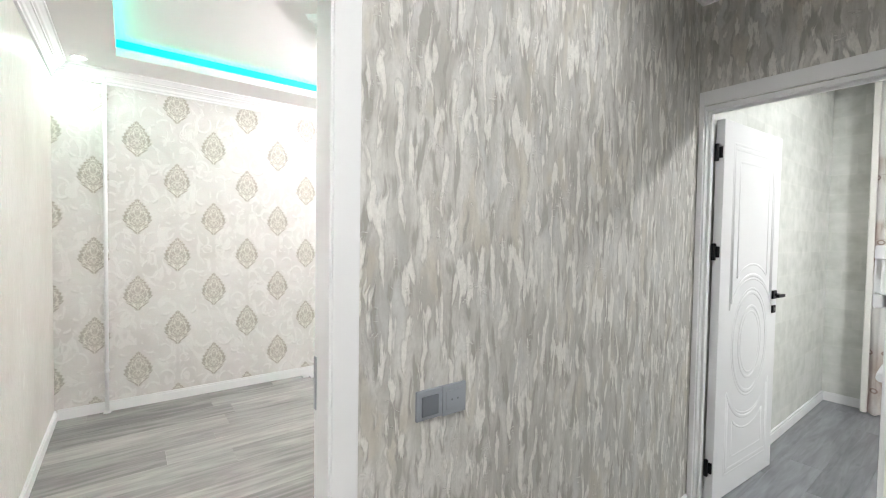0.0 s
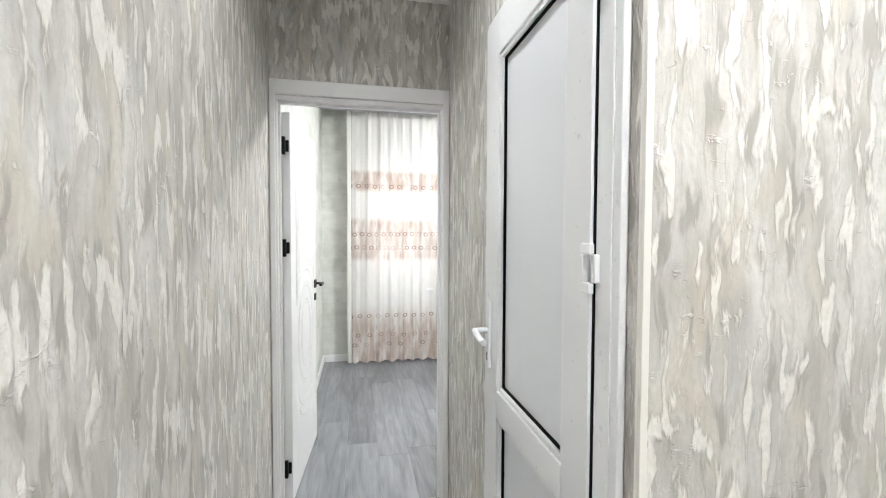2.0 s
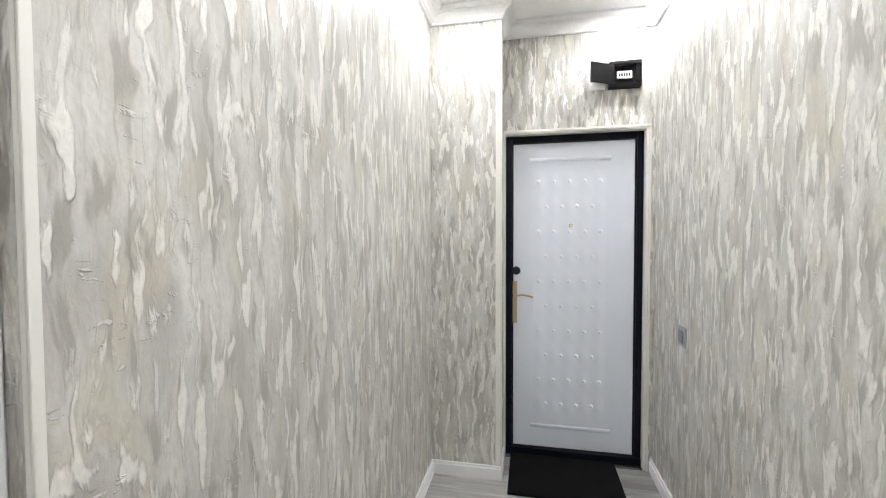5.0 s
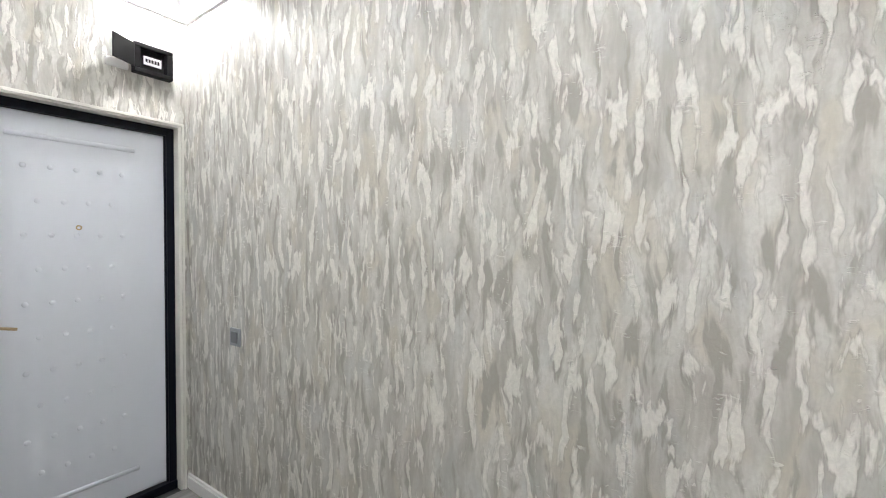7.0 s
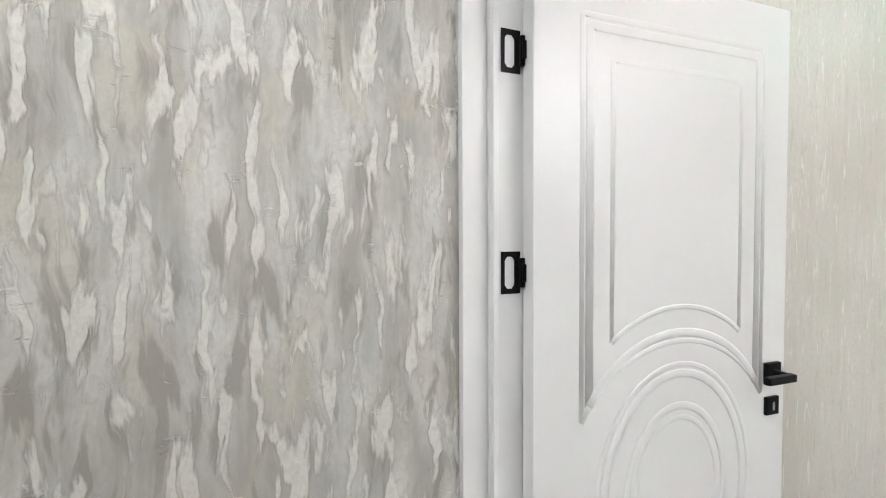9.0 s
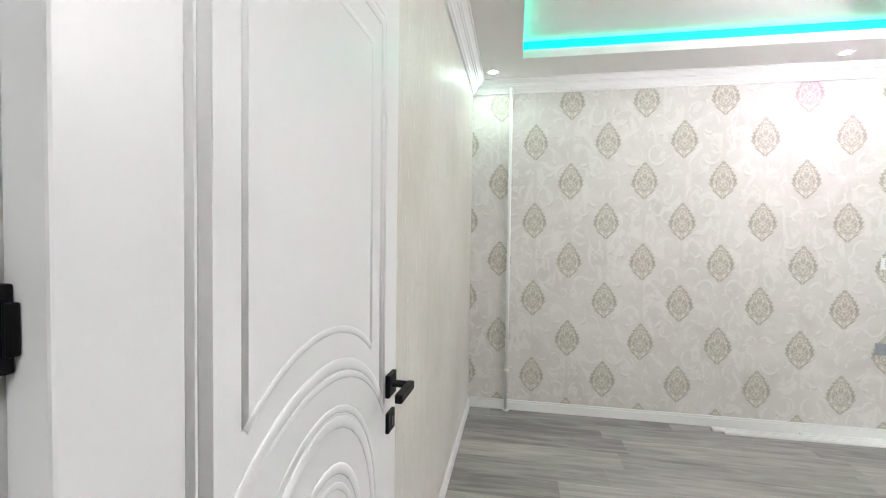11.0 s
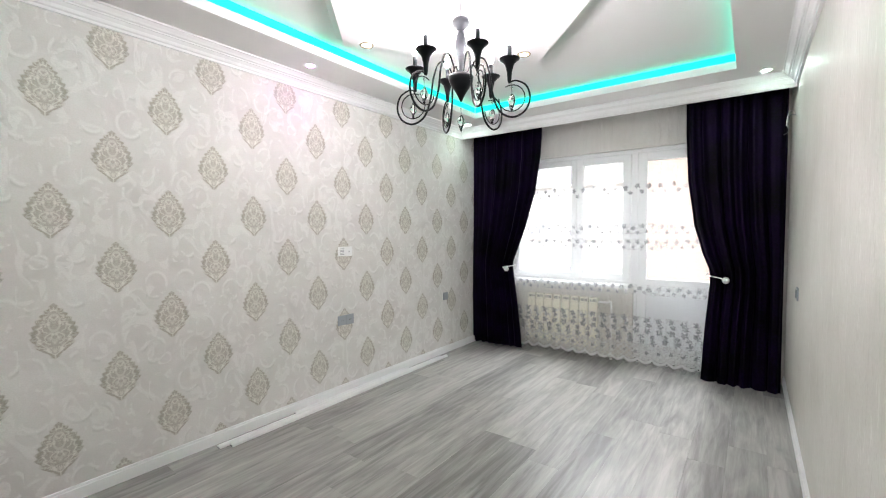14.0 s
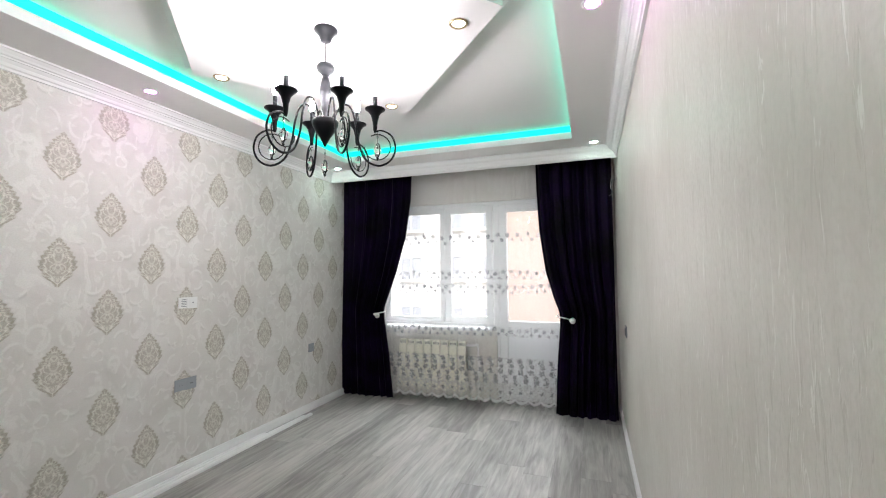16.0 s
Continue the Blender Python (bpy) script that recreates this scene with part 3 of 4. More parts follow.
structure("pelmet", boxes((LX1, LX1 + 0.02, LY0, LY1, 2.425, LZ), (LX1 + 0.02, LX1 + 0.04, LY0, LY1, LZ + 0.055, RZ)), CEIL, "white plasterboard pelmet before the curtains", "pelmet")
structure("ceiling_recess_wall", boxes((CX0 - 0.05, CX0 - 0.03, CY0 - 0.03, CY1 + 0.03, LZ + 0.055, RZ), (CX1 + 0.03, CX1 + 0.05, CY0 - 0.03, CY1 + 0.03, LZ + 0.055, RZ),
                                       (CX0 - 0.05, CX1 + 0.05, CY0 - 0.05, CY0 - 0.03, LZ + 0.055, RZ), (CX0 - 0.05, CX1 + 0.05, CY1 + 0.03, CY1 + 0.05, LZ + 0.055, RZ)),
          CEIL, "white upstand inside the light cove", "ceiling")
# rhombus panel in the recess
RC = Vector((2.045, 2.68))
rhomb = [(RC.x + 0.995, RC.y), (RC.x, RC.y + 0.91), (RC.x - 0.995, RC.y), (RC.x, RC.y - 0.91)]
well = [(RC.x + 0.57, RC.y), (RC.x, RC.y + 0.52), (RC.x - 0.57, RC.y), (RC.x, RC.y - 0.52)]
bm = bmesh.new()
lo, hi, li, hj = ([bm.verts.new((*p, h)) for p in some] for some, h in ((rhomb, 2.56), (rhomb, RZ), (well, 2.56), (well, RZ)))
for i in range(4):
    j = (i + 1) % 4
    bm.faces.new((lo[i], lo[j], hi[j], hi[i])), bm.faces.new((li[i], hj[i], hj[j], li[j])), bm.faces.new((lo[i], li[i], li[j], lo[j]))
bmesh.ops.recalc_face_normals(bm, faces=bm.faces)
structure("ceiling_rhombus", bm, CEIL, "white rhombus-shaped dropped ceiling frame with a raised middle", "ceiling")
structure("rhombus_moulding", loop_moulding(rhomb[::-1], [(0.0, 2.585), (0.016, 2.59), (0.020, 2.605), (0.045, 2.61), (0.055, RZ), (0.0, RZ)]), MOULD,
          "white moulding round the rhombus panel", "moulding")

# ---- mouldings ----
hall_plan = [(XW, YD), (0.526, YD), (0.526, YT), (XE, YT), (XE, YS), (XB, YS), (XB, YN), (XW, YN)]
liv_plan = [(LX0, LY0), (LX1, LY0), (LX1, LY1), (LX0, LY1)]


def crown(z0, z1, out):
    h = z1 - z0
    return [(0.0, z0), (0.014, z0), (0.016, z0 + 0.14 * h), (0.024, z0 + 0.20 * h), (0.030, z0 + 0.36 * h), (0.045, z0 + 0.52 * h), (0.052, z0 + 0.53 * h),
            (0.054, z0 + 0.60 * h), (0.064, z0 + 0.64 * h), (0.75 * out, z0 + 0.74 * h), (0.9 * out, z0 + 0.88 * h), (out, z0 + 0.90 * h), (out, z1), (0.0, z1)]


structure("cornice_hall", loop_moulding(hall_plan, crown(2.502, HZ, 0.085)), MOULD, "white stepped cornice under the hall ceiling", "cornice")
structure("cornice_living", loop_moulding(liv_plan, crown(2.432, LZ, 0.095)), MOULD, "white stepped cornice under the living-room ceiling", "cornice")
structure("cornice_bedroom", boxes((4.62, 4.66, -1.7, 1.10, 2.60, 2.70)), GREYP, "grey curtain track under the bedroom ceiling", "track")


def board(name, x0, x1, y0, y1):
    """A skirting board with a rounded top edge, between two plan corners."""
    structure(name, boxes((x0, x1, y0, y1, 0.0, 0.062), (x0 if x1 - x0 > 0.03 or x0 in (LX0, XW) else x0 + 0.005, x1 if x1 - x0 > 0.03 or x1 == XE else x1 - 0.005,
                    y0 if y1 - y0 > 0.03 or y0 in (LY0, YT) else y0 + 0.005, y1 if y1 - y0 > 0.03 or y1 in (LY1, 1.10, YN) else y1 - 0.005, 0.062, 0.076), bevel=0.002),
              WHITE, "white plastic skirting board", "baseboard")


board("baseboard_living_north", LX0 + 0.016, FX, LY1 - 0.016, LY1)
board("baseboard_living_west", LX0, LX0 + 0.016, LY0, LY1 - 0.016)
board("baseboard_living_south", 0.61, FX, LY0, LY0 + 0.016)
board("baseboard_hall_east", XE - 0.016, XE, YT + 0.016, YS - 0.02)
board("baseboard_hall_pier", 0.526, XE, YT, YT + 0.016)
board("baseboard_pier_side", 0.510, 0.526, YD, YT + 0.016)
board("baseboard_hall_west", XW, XW + 0.016, YD, 1.0)
board("baseboard_hall_north", 0.58, XB - 0.02, YN - 0.016, YN)
board("baseboard_bedroom_north", 2.52, 4.93, 1.084, 1.10)
board("baseboard_bedroom_east", 4.914, 4.93, 0.62, 1.084)

# corner trims
structure("corner_trim", boxes((XE - 0.005, XE, YS - 0.008, YS + 0.006, 0, 2.50), (XE, XE + 0.009, YS, YS + 0.006, 0, 2.50), bevel=0.002), CREAM, "cream plastic corner trim", "trim")
structure("corner_trim_pier", boxes((0.516, 0.526, YT - 0.03, YT + 0.008, 0.076, 2.50), (0.526, 0.548, YT, YT + 0.008, 0.076, 2.50), bevel=0.002), CREAM, "cream plastic corner trim", "trim")
structure("entrance_trim", boxes((-0.296, 0.518, YD, YD + 0.010, 1.953, 1.968), (-0.296, -0.286, YD, YD + 0.010, 0, 1.953), (0.508, 0.5155, YD, YD + 0.010, 0.08, 1.953), bevel=0.002), CREAM,
          "cream trim strip round the entrance door", "trim")


# ---- light fittings ----
def downlight(at, lamp, rim, label, group, lip=0.006):
    t = thing("ceiling_spotlight", label, "spotlight", at, group)
    part("rim", lathe([(0.030, 0.001), (0.034, -lip), (0.042, -lip), (0.046, -0.001), (0.044, 0.0), (0.030, 0.0)]), rim, t, "white ring" if rim is WHITE else "gold ring")
    part("lamp", lathe([(0.029, -0.0015), (0.022, -0.004), (0.001, -0.005)], 16), lamp, t, "lit lamp")
    return t


# last three are unseen, added to even out hall light; deep lips dim wall tops
for p in ((-0.145, -1.70), (0.68, -1.32), (0.20, -0.80), (0.30, 0.32), (1.35, 0.68)):
    downlight((*p, HZ), {0.30: SPOT_HALL_FILL, 0.20: SPOT_HALL_FILL_MID}.get(p[0], SPOT_HALL_LOW), WHITE, "lit white recessed hall ceiling spotlight, from a set with added fill lamps", "hall spotlights", 0.020 if p[1] > -1.0 else 0.006)
for p in ((-0.13, 3.98), (4.11, 3.98), (4.11, 1.385), (-0.13, 1.40)):
    downlight((*p, LZ), SPOT_BLUSH if p == (-0.13, 1.40) else SPOT_COOL, WHITE, "lit cool-white recessed spotlight in the ceiling border", "living room spotlights")
for p in ((2.06, 3.96), (2.10, 1.40)):
    downlight((*p, LZ), SPOT_PINK, WHITE, "lit pinkish recessed spotlight in the ceiling border", "living room spotlights")
for p in ((2.13, 3.47), (2.87, 2.72), (2.10, 1.99), (1.25, 2.70)):
    downlight((*p, 2.56), SPOT_WARM, BRASS, "lit warm recessed spotlight with metal ring", "rhombus spotlights")

cl = thing("ceiling_lamp", "lit round white ceiling lamp in the bedroom", "ceiling lamp", (3.45, -0.35, 2.70))
part("lamp_base", lathe([(0.16, 0.0), (0.17, -0.012), (0.16, -0.025), (0.15, -0.03)], 32), WHITE, cl)
part("diffuser", lathe([(0.15, -0.028), (0.14, -0.045), (0.10, -0.06), (0.001, -0.068)], 32), LAMP_ROOM, cl, "glowing opal diffuser")

led = thing("led_strip", "glowing turquoise LED strip in the ceiling cove", "LED strip", (0, 0, 0))
g0, g1 = LZ + 0.060, RZ - 0.004
part("strip", boxes((CX0 - 0.012, CX0 - 0.006, CY0, CY1, g0, g1)), LED, led)
part("strip", boxes((CX1 + 0.006, CX1 + 0.012, CY0, CY1, g0, g1)), LED, led)
part("strip", boxes((CX0, CX1, CY0 - 0.012, CY0 - 0.006, g0, g1)), LED, led)
part("strip", boxes((CX0, CX1, CY1 + 0.006, CY1 + 0.012, g0, g1)), LED, led)


def chandelier(at):
    t = thing("chandelier", "black wrought-iron chandelier with six lit candle cups and crystal drops", "chandelier", at)
    part("canopy", lathe([(0.001, 0.078), (0.058, 0.078), (0.060, 0.070), (0.045, 0.058), (0.030, 0.033), (0.026, 0.016), (0.010, 0.010), (0.001, 0.010)], 24), PEWTER, t)
    part("rod", tube([(0, 0, 0.012), (0, 0, -0.14)], 0.003, 8), IRON, t)
    part("collar", lathe([(0.006, -0.105), (0.040, -0.108), (0.046, -0.125), (0.038, -0.142), (0.022, -0.155), (0.016, -0.168)], 24), PEWTER, t)
    part("column", lathe([(0.016, -0.165), (0.021, -0.19), (0.027, -0.225), (0.029, -0.25), (0.024, -0.30), (0.017, -0.345), (0.016, -0.39), (0.05, -0.398)], 20), PEWTER, t)
    part("bowl", lathe([(0.016, -0.386), (0.060, -0.392), (0.066, -0.402), (0.062, -0.425), (0.045, -0.455), (0.025, -0.485), (0.012, -0.51), (0.006, -0.525), (0.001, -0.53)], 24), IRON, t)

    def drop(x, y, z):
        d = part("crystal_drop", lathe([(0.001, 0.028), (0.015, 0.018), (0.021, 0.0), (0.014, -0.020), (0.001, -0.033)], 8, at=(x, y, z)), CRYSTAL, t, "faceted glass drop")
        part("bead", lathe([(0.001, 0.008), (0.007, 0.0), (0.001, -0.008)], 8, at=(x, y, z + 0.066)), CRYSTAL, d)
        ring = [(x + 0.024 * math.cos(a) * c, y + 0.024 * math.cos(a) * s, z - 0.002 + 0.035 * math.sin(a)) for a in [k * math.pi / 8 for k in range(16)]
                for c, s in [(math.cos(1.05), math.sin(1.05))]]
        part("drop_frame", tube(ring, 0.003, 6, closed=True), IRON, d)
        part("hook", tube([(x, y, z + 0.032), (x, y, z + 0.095)], 0.0012, 5), IRON, d)
        part("finial", lathe([(0.001, -0.034), (0.008, -0.041), (0.004, -0.047), (0.001, -0.054)], 8, at=(x, y, z)), IRON, d)

    for k in range(6):
        a = radians(231.8 + 60 * k)
        c, s = math.cos(a), math.sin(a)
        P = lambda r, z: (r * c, r * s, z)
        arm = smooth_path([P(0.045, -0.41), P(0.055, -0.36), P(0.085, -0.315), P(0.125, -0.325), P(0.150, -0.40), P(0.165, -0.50), P(0.20, -0.59), P(0.265, -0.625),
                           P(0.325, -0.60), P(0.352, -0.54), P(0.335, -0.475), P(0.285, -0.445), P(0.245, -0.452)], 6)
        arm_ob = part("arm", tube(arm, [0.0036 + 0.0020 * math.sin(math.pi * i / (len(arm) - 1)) for i in range(len(arm))], 8), IRON, t)
        curl = [P(0.262 + 0.066 * math.cos(q), -0.53 + 0.066 * math.sin(q)) for q in [radians(120 - 20 * i) for i in range(16)]]
        part("scroll", tube(curl, 0.003, 6), IRON, arm_ob)
        x, y = 0.25 * c, 0.25 * s
        part("cup", lathe([(0.006, -0.455), (0.010, -0.44), (0.013, -0.40), (0.022, -0.365), (0.038, -0.345), (0.050, -0.338), (0.052, -0.334), (0.040, -0.333), (0.010, -0.345)], 20, at=(x, y, 0)), IRON, t)
        part("candle_tube", lathe([(0.011, -0.345), (0.011, -0.268), (0.009, -0.266)], 12, at=(x, y, 0)), PEWTER, t)
        part("bulb", lathe([(0.007, -0.268), (0.013, -0.252), (0.016, -0.235), (0.013, -0.212), (0.006, -0.192), (0.001, -0.182)], 12, at=(x, y, 0)), BULB, t, "lit candle bulb")
        drop(0.262 * c, 0.262 * s, -0.545)
    drop(0, 0, -0.63)
    return t


chandelier((2.04, 2.68, 2.56))


# ---- doors ----
def bead_line(bm, pts, w, closed=False, rise=0.24):
    """A low rounded ridge on the plane y = 0 of a door leaf."""
    tube([(u, 0.0, z) for u, z in pts], w, 12, closed, bm, rise, normal=(0, 1, 0))


def arc(cu, cz, ru, rz, a0, a1, n=18):
    return [(cu + ru * math.cos(radians(a0 + (a1 - a0) * i / n)), cz + rz * math.sin(radians(a0 + (a1 - a0) * i / n))) for i in range(n + 1)]


def panel_leaf(t, width, height, side, lever_dir):
    """A lacquered leaf, hinge edge at u = 0, thickness along y, moulded on the face towards side (+1 or -1)."""
    k = height / 1.90
    leaf = part("leaf", bx(bmesh.new(), 0.0, width, -0.04 if side > 0 else 0.0, 0.0 if side > 0 else 0.04, 0.008, height, bevel=0.003), WHITE, t, "white lacquered leaf with moulded oval")
    c = width * 0.52

    def ridge(pts, w, closed=False, rise=0.24):
        bm = bmesh.new()
        bead_line(bm, pts, w, closed, rise)
        part("moulding", bm, WHITE, leaf)

    Z = lambda z: z * k
    for hw, zt, ze, zm, w in ((0.262, 1.795, 0.962, 1.112, 0.006), (0.243, 1.774, 0.994, 1.131, 0.010), (0.186, 1.712, 1.122, 1.189, 0.006)):
        rise = Z(zm) - Z(ze)
        rad = (hw * hw + rise * rise) / (2 * rise)
        ang = math.degrees(math.asin(min(1, hw / rad)))
        low = arc(c, Z(zm) - rad, rad, rad, 90 + ang, 90 - ang)
        ridge(low, w)
        ridge([(c - hw, Z(ze) + 0.002), (c - hw, Z(zt) - 0.02), (c - hw, Z(zt) - 0.003), (c - hw + 0.003, Z(zt)), (c - hw + 0.02, Z(zt)), (c + hw - 0.02, Z(zt)), (c + hw - 0.003, Z(zt)),
               (c + hw, Z(zt) - 0.003), (c + hw, Z(zt) - 0.02), (c + hw, Z(ze) + 0.002)], w, False, 0.065)
        zb = 0.10 + (1.815 - zt) * 0.9
        top = arc(c, Z(1.507 - zm) + rad, rad, rad, 270 + ang, 270 - ang)
        ridge(top, w)
        ridge([(c - hw, Z(1.507 - ze) - 0.002), (c - hw, Z(zb) + 0.02), (c - hw, Z(zb) + 0.003), (c - hw + 0.003, Z(zb)), (c - hw + 0.02, Z(zb)), (c + hw - 0.02, Z(zb)), (c + hw - 0.003, Z(zb)),
               (c + hw, Z(zb) + 0.003), (c + hw, Z(zb) + 0.02), (c + hw, Z(1.507 - ze) - 0.002)], w, False, 0.065)
    for ru, rz, w in ((0.222, 0.285, 0.006), (0.203, 0.264, 0.010), (0.142, 0.19, 0.009), (0.118, 0.163, 0.006)):
        ridge(arc(c, Z(0.775), ru, rz * k, 0, 350, 35), w, True)
    # lever and escutcheon
    s = side
    h = part("lever_rose", bx(bmesh.new(), width - 0.075, width - 0.025, 0.0, s * 0.010, Z(0.985), Z(0.985) + 0.05, bevel=0.002), BLACK, t, "black square rose")
    bm = tube(smooth_path([(width - 0.05, 0.0, Z(0.985) + 0.026), (width - 0.05, s * 0.045, Z(0.985) + 0.026), (width - 0.058, s * 0.052, Z(0.985) + 0.026)], 4), 0.008, 10)
    bx(bm, width - 0.138 if lever_dir < 0 else width - 0.06, width - 0.045 if lever_dir < 0 else width + 0.06, s * 0.042, s * 0.058, Z(0.985) + 0.017, Z(0.985) + 0.035, bevel=0.003)
    part("lever", bm, BLACK, t, "black lever handle")
    part("escutcheon", bx(bmesh.new(), width - 0.072, width - 0.028, 0.0, s * 0.008, Z(0.905), Z(0.905) + 0.045, bevel=0.002), BLACK, t, "black key rose")
    part("keyhole", bx(bmesh.new(), width - 0.054, width - 0.046, s * 0.008, s * 0.010, Z(0.905) + 0.012, Z(0.905) + 0.033), STEEL, t)
    part("latch", bx(bmesh.new(), width, width + 0.002, -0.03 if side > 0 else 0.01, -0.01 if side > 0 else 0.03, Z(0.90), Z(1.08)), STEEL, t)
    return leaf


def open_plate(x0, x1, y0, y1, z0, z1, rim=0.0075, cut=0.008):
    """A thin upright hinge plate on a jamb, with an eight-cornered opening."""
    bm = boxes((x0, x1, y0, y0 + rim, z0, z1), (x0, x1, y1 - rim * 1.7, y1, z0, z1), (x0, x1, y0 + rim, y1 - rim * 1.7, z0, z0 + rim * 1.4), (x0, x1, y0 + rim, y1 - rim * 1.7, z1 - rim * 1.4, z1))
    a0, a1, b0, b1 = y0 + rim, y1 - rim * 1.7, z0 + rim * 1.4, z1 - rim * 1.4
    for y, z, sy, sz in ((a0, b0, 1, 1), (a1, b0, -1, 1), (a0, b1, 1, -1), (a1, b1, -1, -1)):
        tri = [[bm.verts.new((x, y + dy, z + dz)) for dy, dz in ((0, 0), (sy * cut * 0.7, 0), (0, sz * cut))] for x in (x0, x1)]
        faces = [bm.faces.new(tri[0]), bm.faces.new(tri[1])] + [bm.faces.new((tri[0][i], tri[0][(i + 1) % 3], tri[1][(i + 1) % 3], tri[1][i])) for i in range(3)]
        bmesh.ops.recalc_face_normals(bm, faces=faces)
    return bm


def frame_bars(t, bars, material=None, label=""):
    for name, row in bars:
        part(name, bx(bmesh.new(), *row, bevel=0.003), material or WHITE, t, label)


# living-room door: frame set against the west wall, leaf folded back into the room
fr = tagged(thing("door_frame", "white lacquered door frame of the living room", "door frame"), kind="structure")
frame_bars(fr, [("jamb", (XW + 0.001, -0.284, 1.066, LY0 + 0.008, 0, DZ)), ("jamb", (0.497, DX1, 1.11, LY0 + 0.008, 0, DZ)), ("head", (-0.284, 0.497, 1.11, LY0 + 0.008, DZ - 0.033, DZ)),
                ("stop", (-0.284, -0.272, 1.066, 1.078, 0, DZ - 0.033)),
                ("architrave", (XW + 0.001, -0.296, 1.010, 1.066, 0, 2.015)), ("architrave", (0.503, 0.570, YN - 0.014, YN, 0, 2.015)), ("architrave", (-0.296, 0.503, YN - 0.014, YN, DZ - 0.01, 2.015)),
                ("architrave", (0.503, 0.580, LY0 + 0.0005, LY0 + 0.014, 0, 2.01)), ("architrave", (LX0 + 0.002, 0.503, LY0 + 0.0085, LY0 + 0.016, DZ - 0.008, 2.01))])
part("strike_plate", bx(bmesh.new(), 0.4945, 0.497, 1.185, 1.20, 0.93, 1.06, bevel=0.001), GREYP, fr, "grey metal strike plate")
for z in (1.278, 1.722, 0.22):
    hb = open_plate(-0.286, -0.2815, 1.089, 1.132, z - 0.043, z + 0.043)
    part("hinge_plate", hb, BLACK, fr, "black open butterfly hinge plate")
ld = tagged(thing("door_1", "open white lacquered door with moulded oval, folded back against the wall", "door", (-0.240, 1.136, 0), "", 88.1), kind="structure")
panel_leaf(ld, 0.722, 1.905, -1, -1)
for z in (1.278, 1.722, 0.22):
    part("hinge", boxes((-0.010, -0.0005, 0.029, 0.040, z - 0.030, z + 0.030), (-0.008, -0.0005, 0.023, 0.030, z - 0.018, z + 0.018), bevel=0.002), BLACK, ld, "black hinge")

# bedroom door
fb = tagged(thing("door_frame", "white lacquered door frame of the bedroom", "door frame"), kind="structure")
frame_bars(fb, [("architrave", (XB - 0.014, XB, YS + 0.002, 0.303, 0, 2.08)), ("architrave", (XB - 0.014, XB, 1.092, YN - 0.002, 0, 2.08)), ("architrave", (XB - 0.014, XB, 0.303, 1.092, 2.012, 2.08)),
                ("jamb", (XB - 0.002, 2.49, 0.292, 0.310, 0, 1.99)), ("jamb", (XB - 0.002, 2.49, 1.085, 1.102, 0, 1.99)), ("head", (XB - 0.002, 2.49, 0.292, 1.102, 1.990, 2.010)),
                ("stop", (2.425, 2.44, 0.310, 0.322, 0, 1.99)), ("stop", (2.425, 2.44, 1.073, 1.085, 0, 1.99)), ("stop", (2.425, 2.44, 0.322, 1.073, 1.978, 1.99))])
bd = tagged(thing("door_2", "open white lacquered bedroom door with moulded oval", "door", (2.512, 1.045, 0), "", -3.6), kind="structure")
panel_leaf(bd, 0.722, 1.965, -1, -1)
for z in (1.80, 1.30, 0.19):
    part("hinge", boxes((-0.022, -0.006, 0.020, 0.036, z - 0.043, z + 0.043), (-0.007, 0.002, 0.006, 0.034, z - 0.028, z + 0.028), bevel=0.002), BLACK, bd, "black hinge")

# plastic washroom door
fp = tagged(thing("door_frame", "white plastic door frame", "door frame"), kind="structure")
frame_bars(fp, [("jamb", (0.972, 1.020, 0.20, 0.288, 0, 2.065)), ("architrave", (0.950, 0.972, 0.2705, 0.286, 0, 2.085)), ("jamb", (1.680, 1.705, 0.20, 0.284, 0, 2.065)), ("head", (1.020, 1.680, 0.20, 0.284, 2.045, 2.065))], PVC)
pd = tagged(thing("door_3", "closed white plastic door with two pale grey panels", "door"), kind="structure")
x0, x1, y0, y1 = 1.026, 1.676, 0.225, 0.296
leaf = part("leaf_frame", boxes((x0, 1.128, y0, y1, 0.01, 2.04), (1.555, x1, y0, y1, 0.01, 2.04), (1.128, 1.555, y0, y1, 1.915, 2.04), (1.128, 1.555, y0, y1, 0.80, 0.885),
                                (1.128, 1.555, y0, y1, 0.01, 0.13), bevel=0.004), PVC, pd, "white plastic profile frame")
for z0, z1 in ((0.885, 1.915), (0.13, 0.80)):
    part("glazing_bead", boxes((1.128, 1.142, y1 - 0.022, y1 - 0.005, z0, z1), (1.541, 1.555, y1 - 0.022, y1 - 0.005, z0, z1), (1.142, 1.541, y1 - 0.022, y1 - 0.005, z0, z0 + 0.014),
                               (1.142, 1.541, y1 - 0.022, y1 - 0.005, z1 - 0.014, z1), bevel=0.003), PVC, pd)
    part("gasket", boxes((1.142, 1.146, y1 - 0.026, y1 - 0.014, z0 + 0.014, z1 - 0.014), (1.537, 1.541, y1 - 0.026, y1 - 0.014, z0 + 0.014, z1 - 0.014),
                         (1.146, 1.537, y1 - 0.026, y1 - 0.014, z0 + 0.014, z0 + 0.018), (1.146, 1.537, y1 - 0.026, y1 - 0.014, z1 - 0.018, z1 - 0.014)), RUBBER, pd, "black rubber gasket")
    part("panel", bx(bmesh.new(), 1.128, 1.555, y1 - 0.045, y1 - 0.022, z0, z1), PANEL, pd, "pale grey plastic panel")
part("gasket", boxes((1.0205, 1.0255, y0, y1 - 0.006, 0.01, 2.04)), RUBBER, pd, "black rubber gasket")
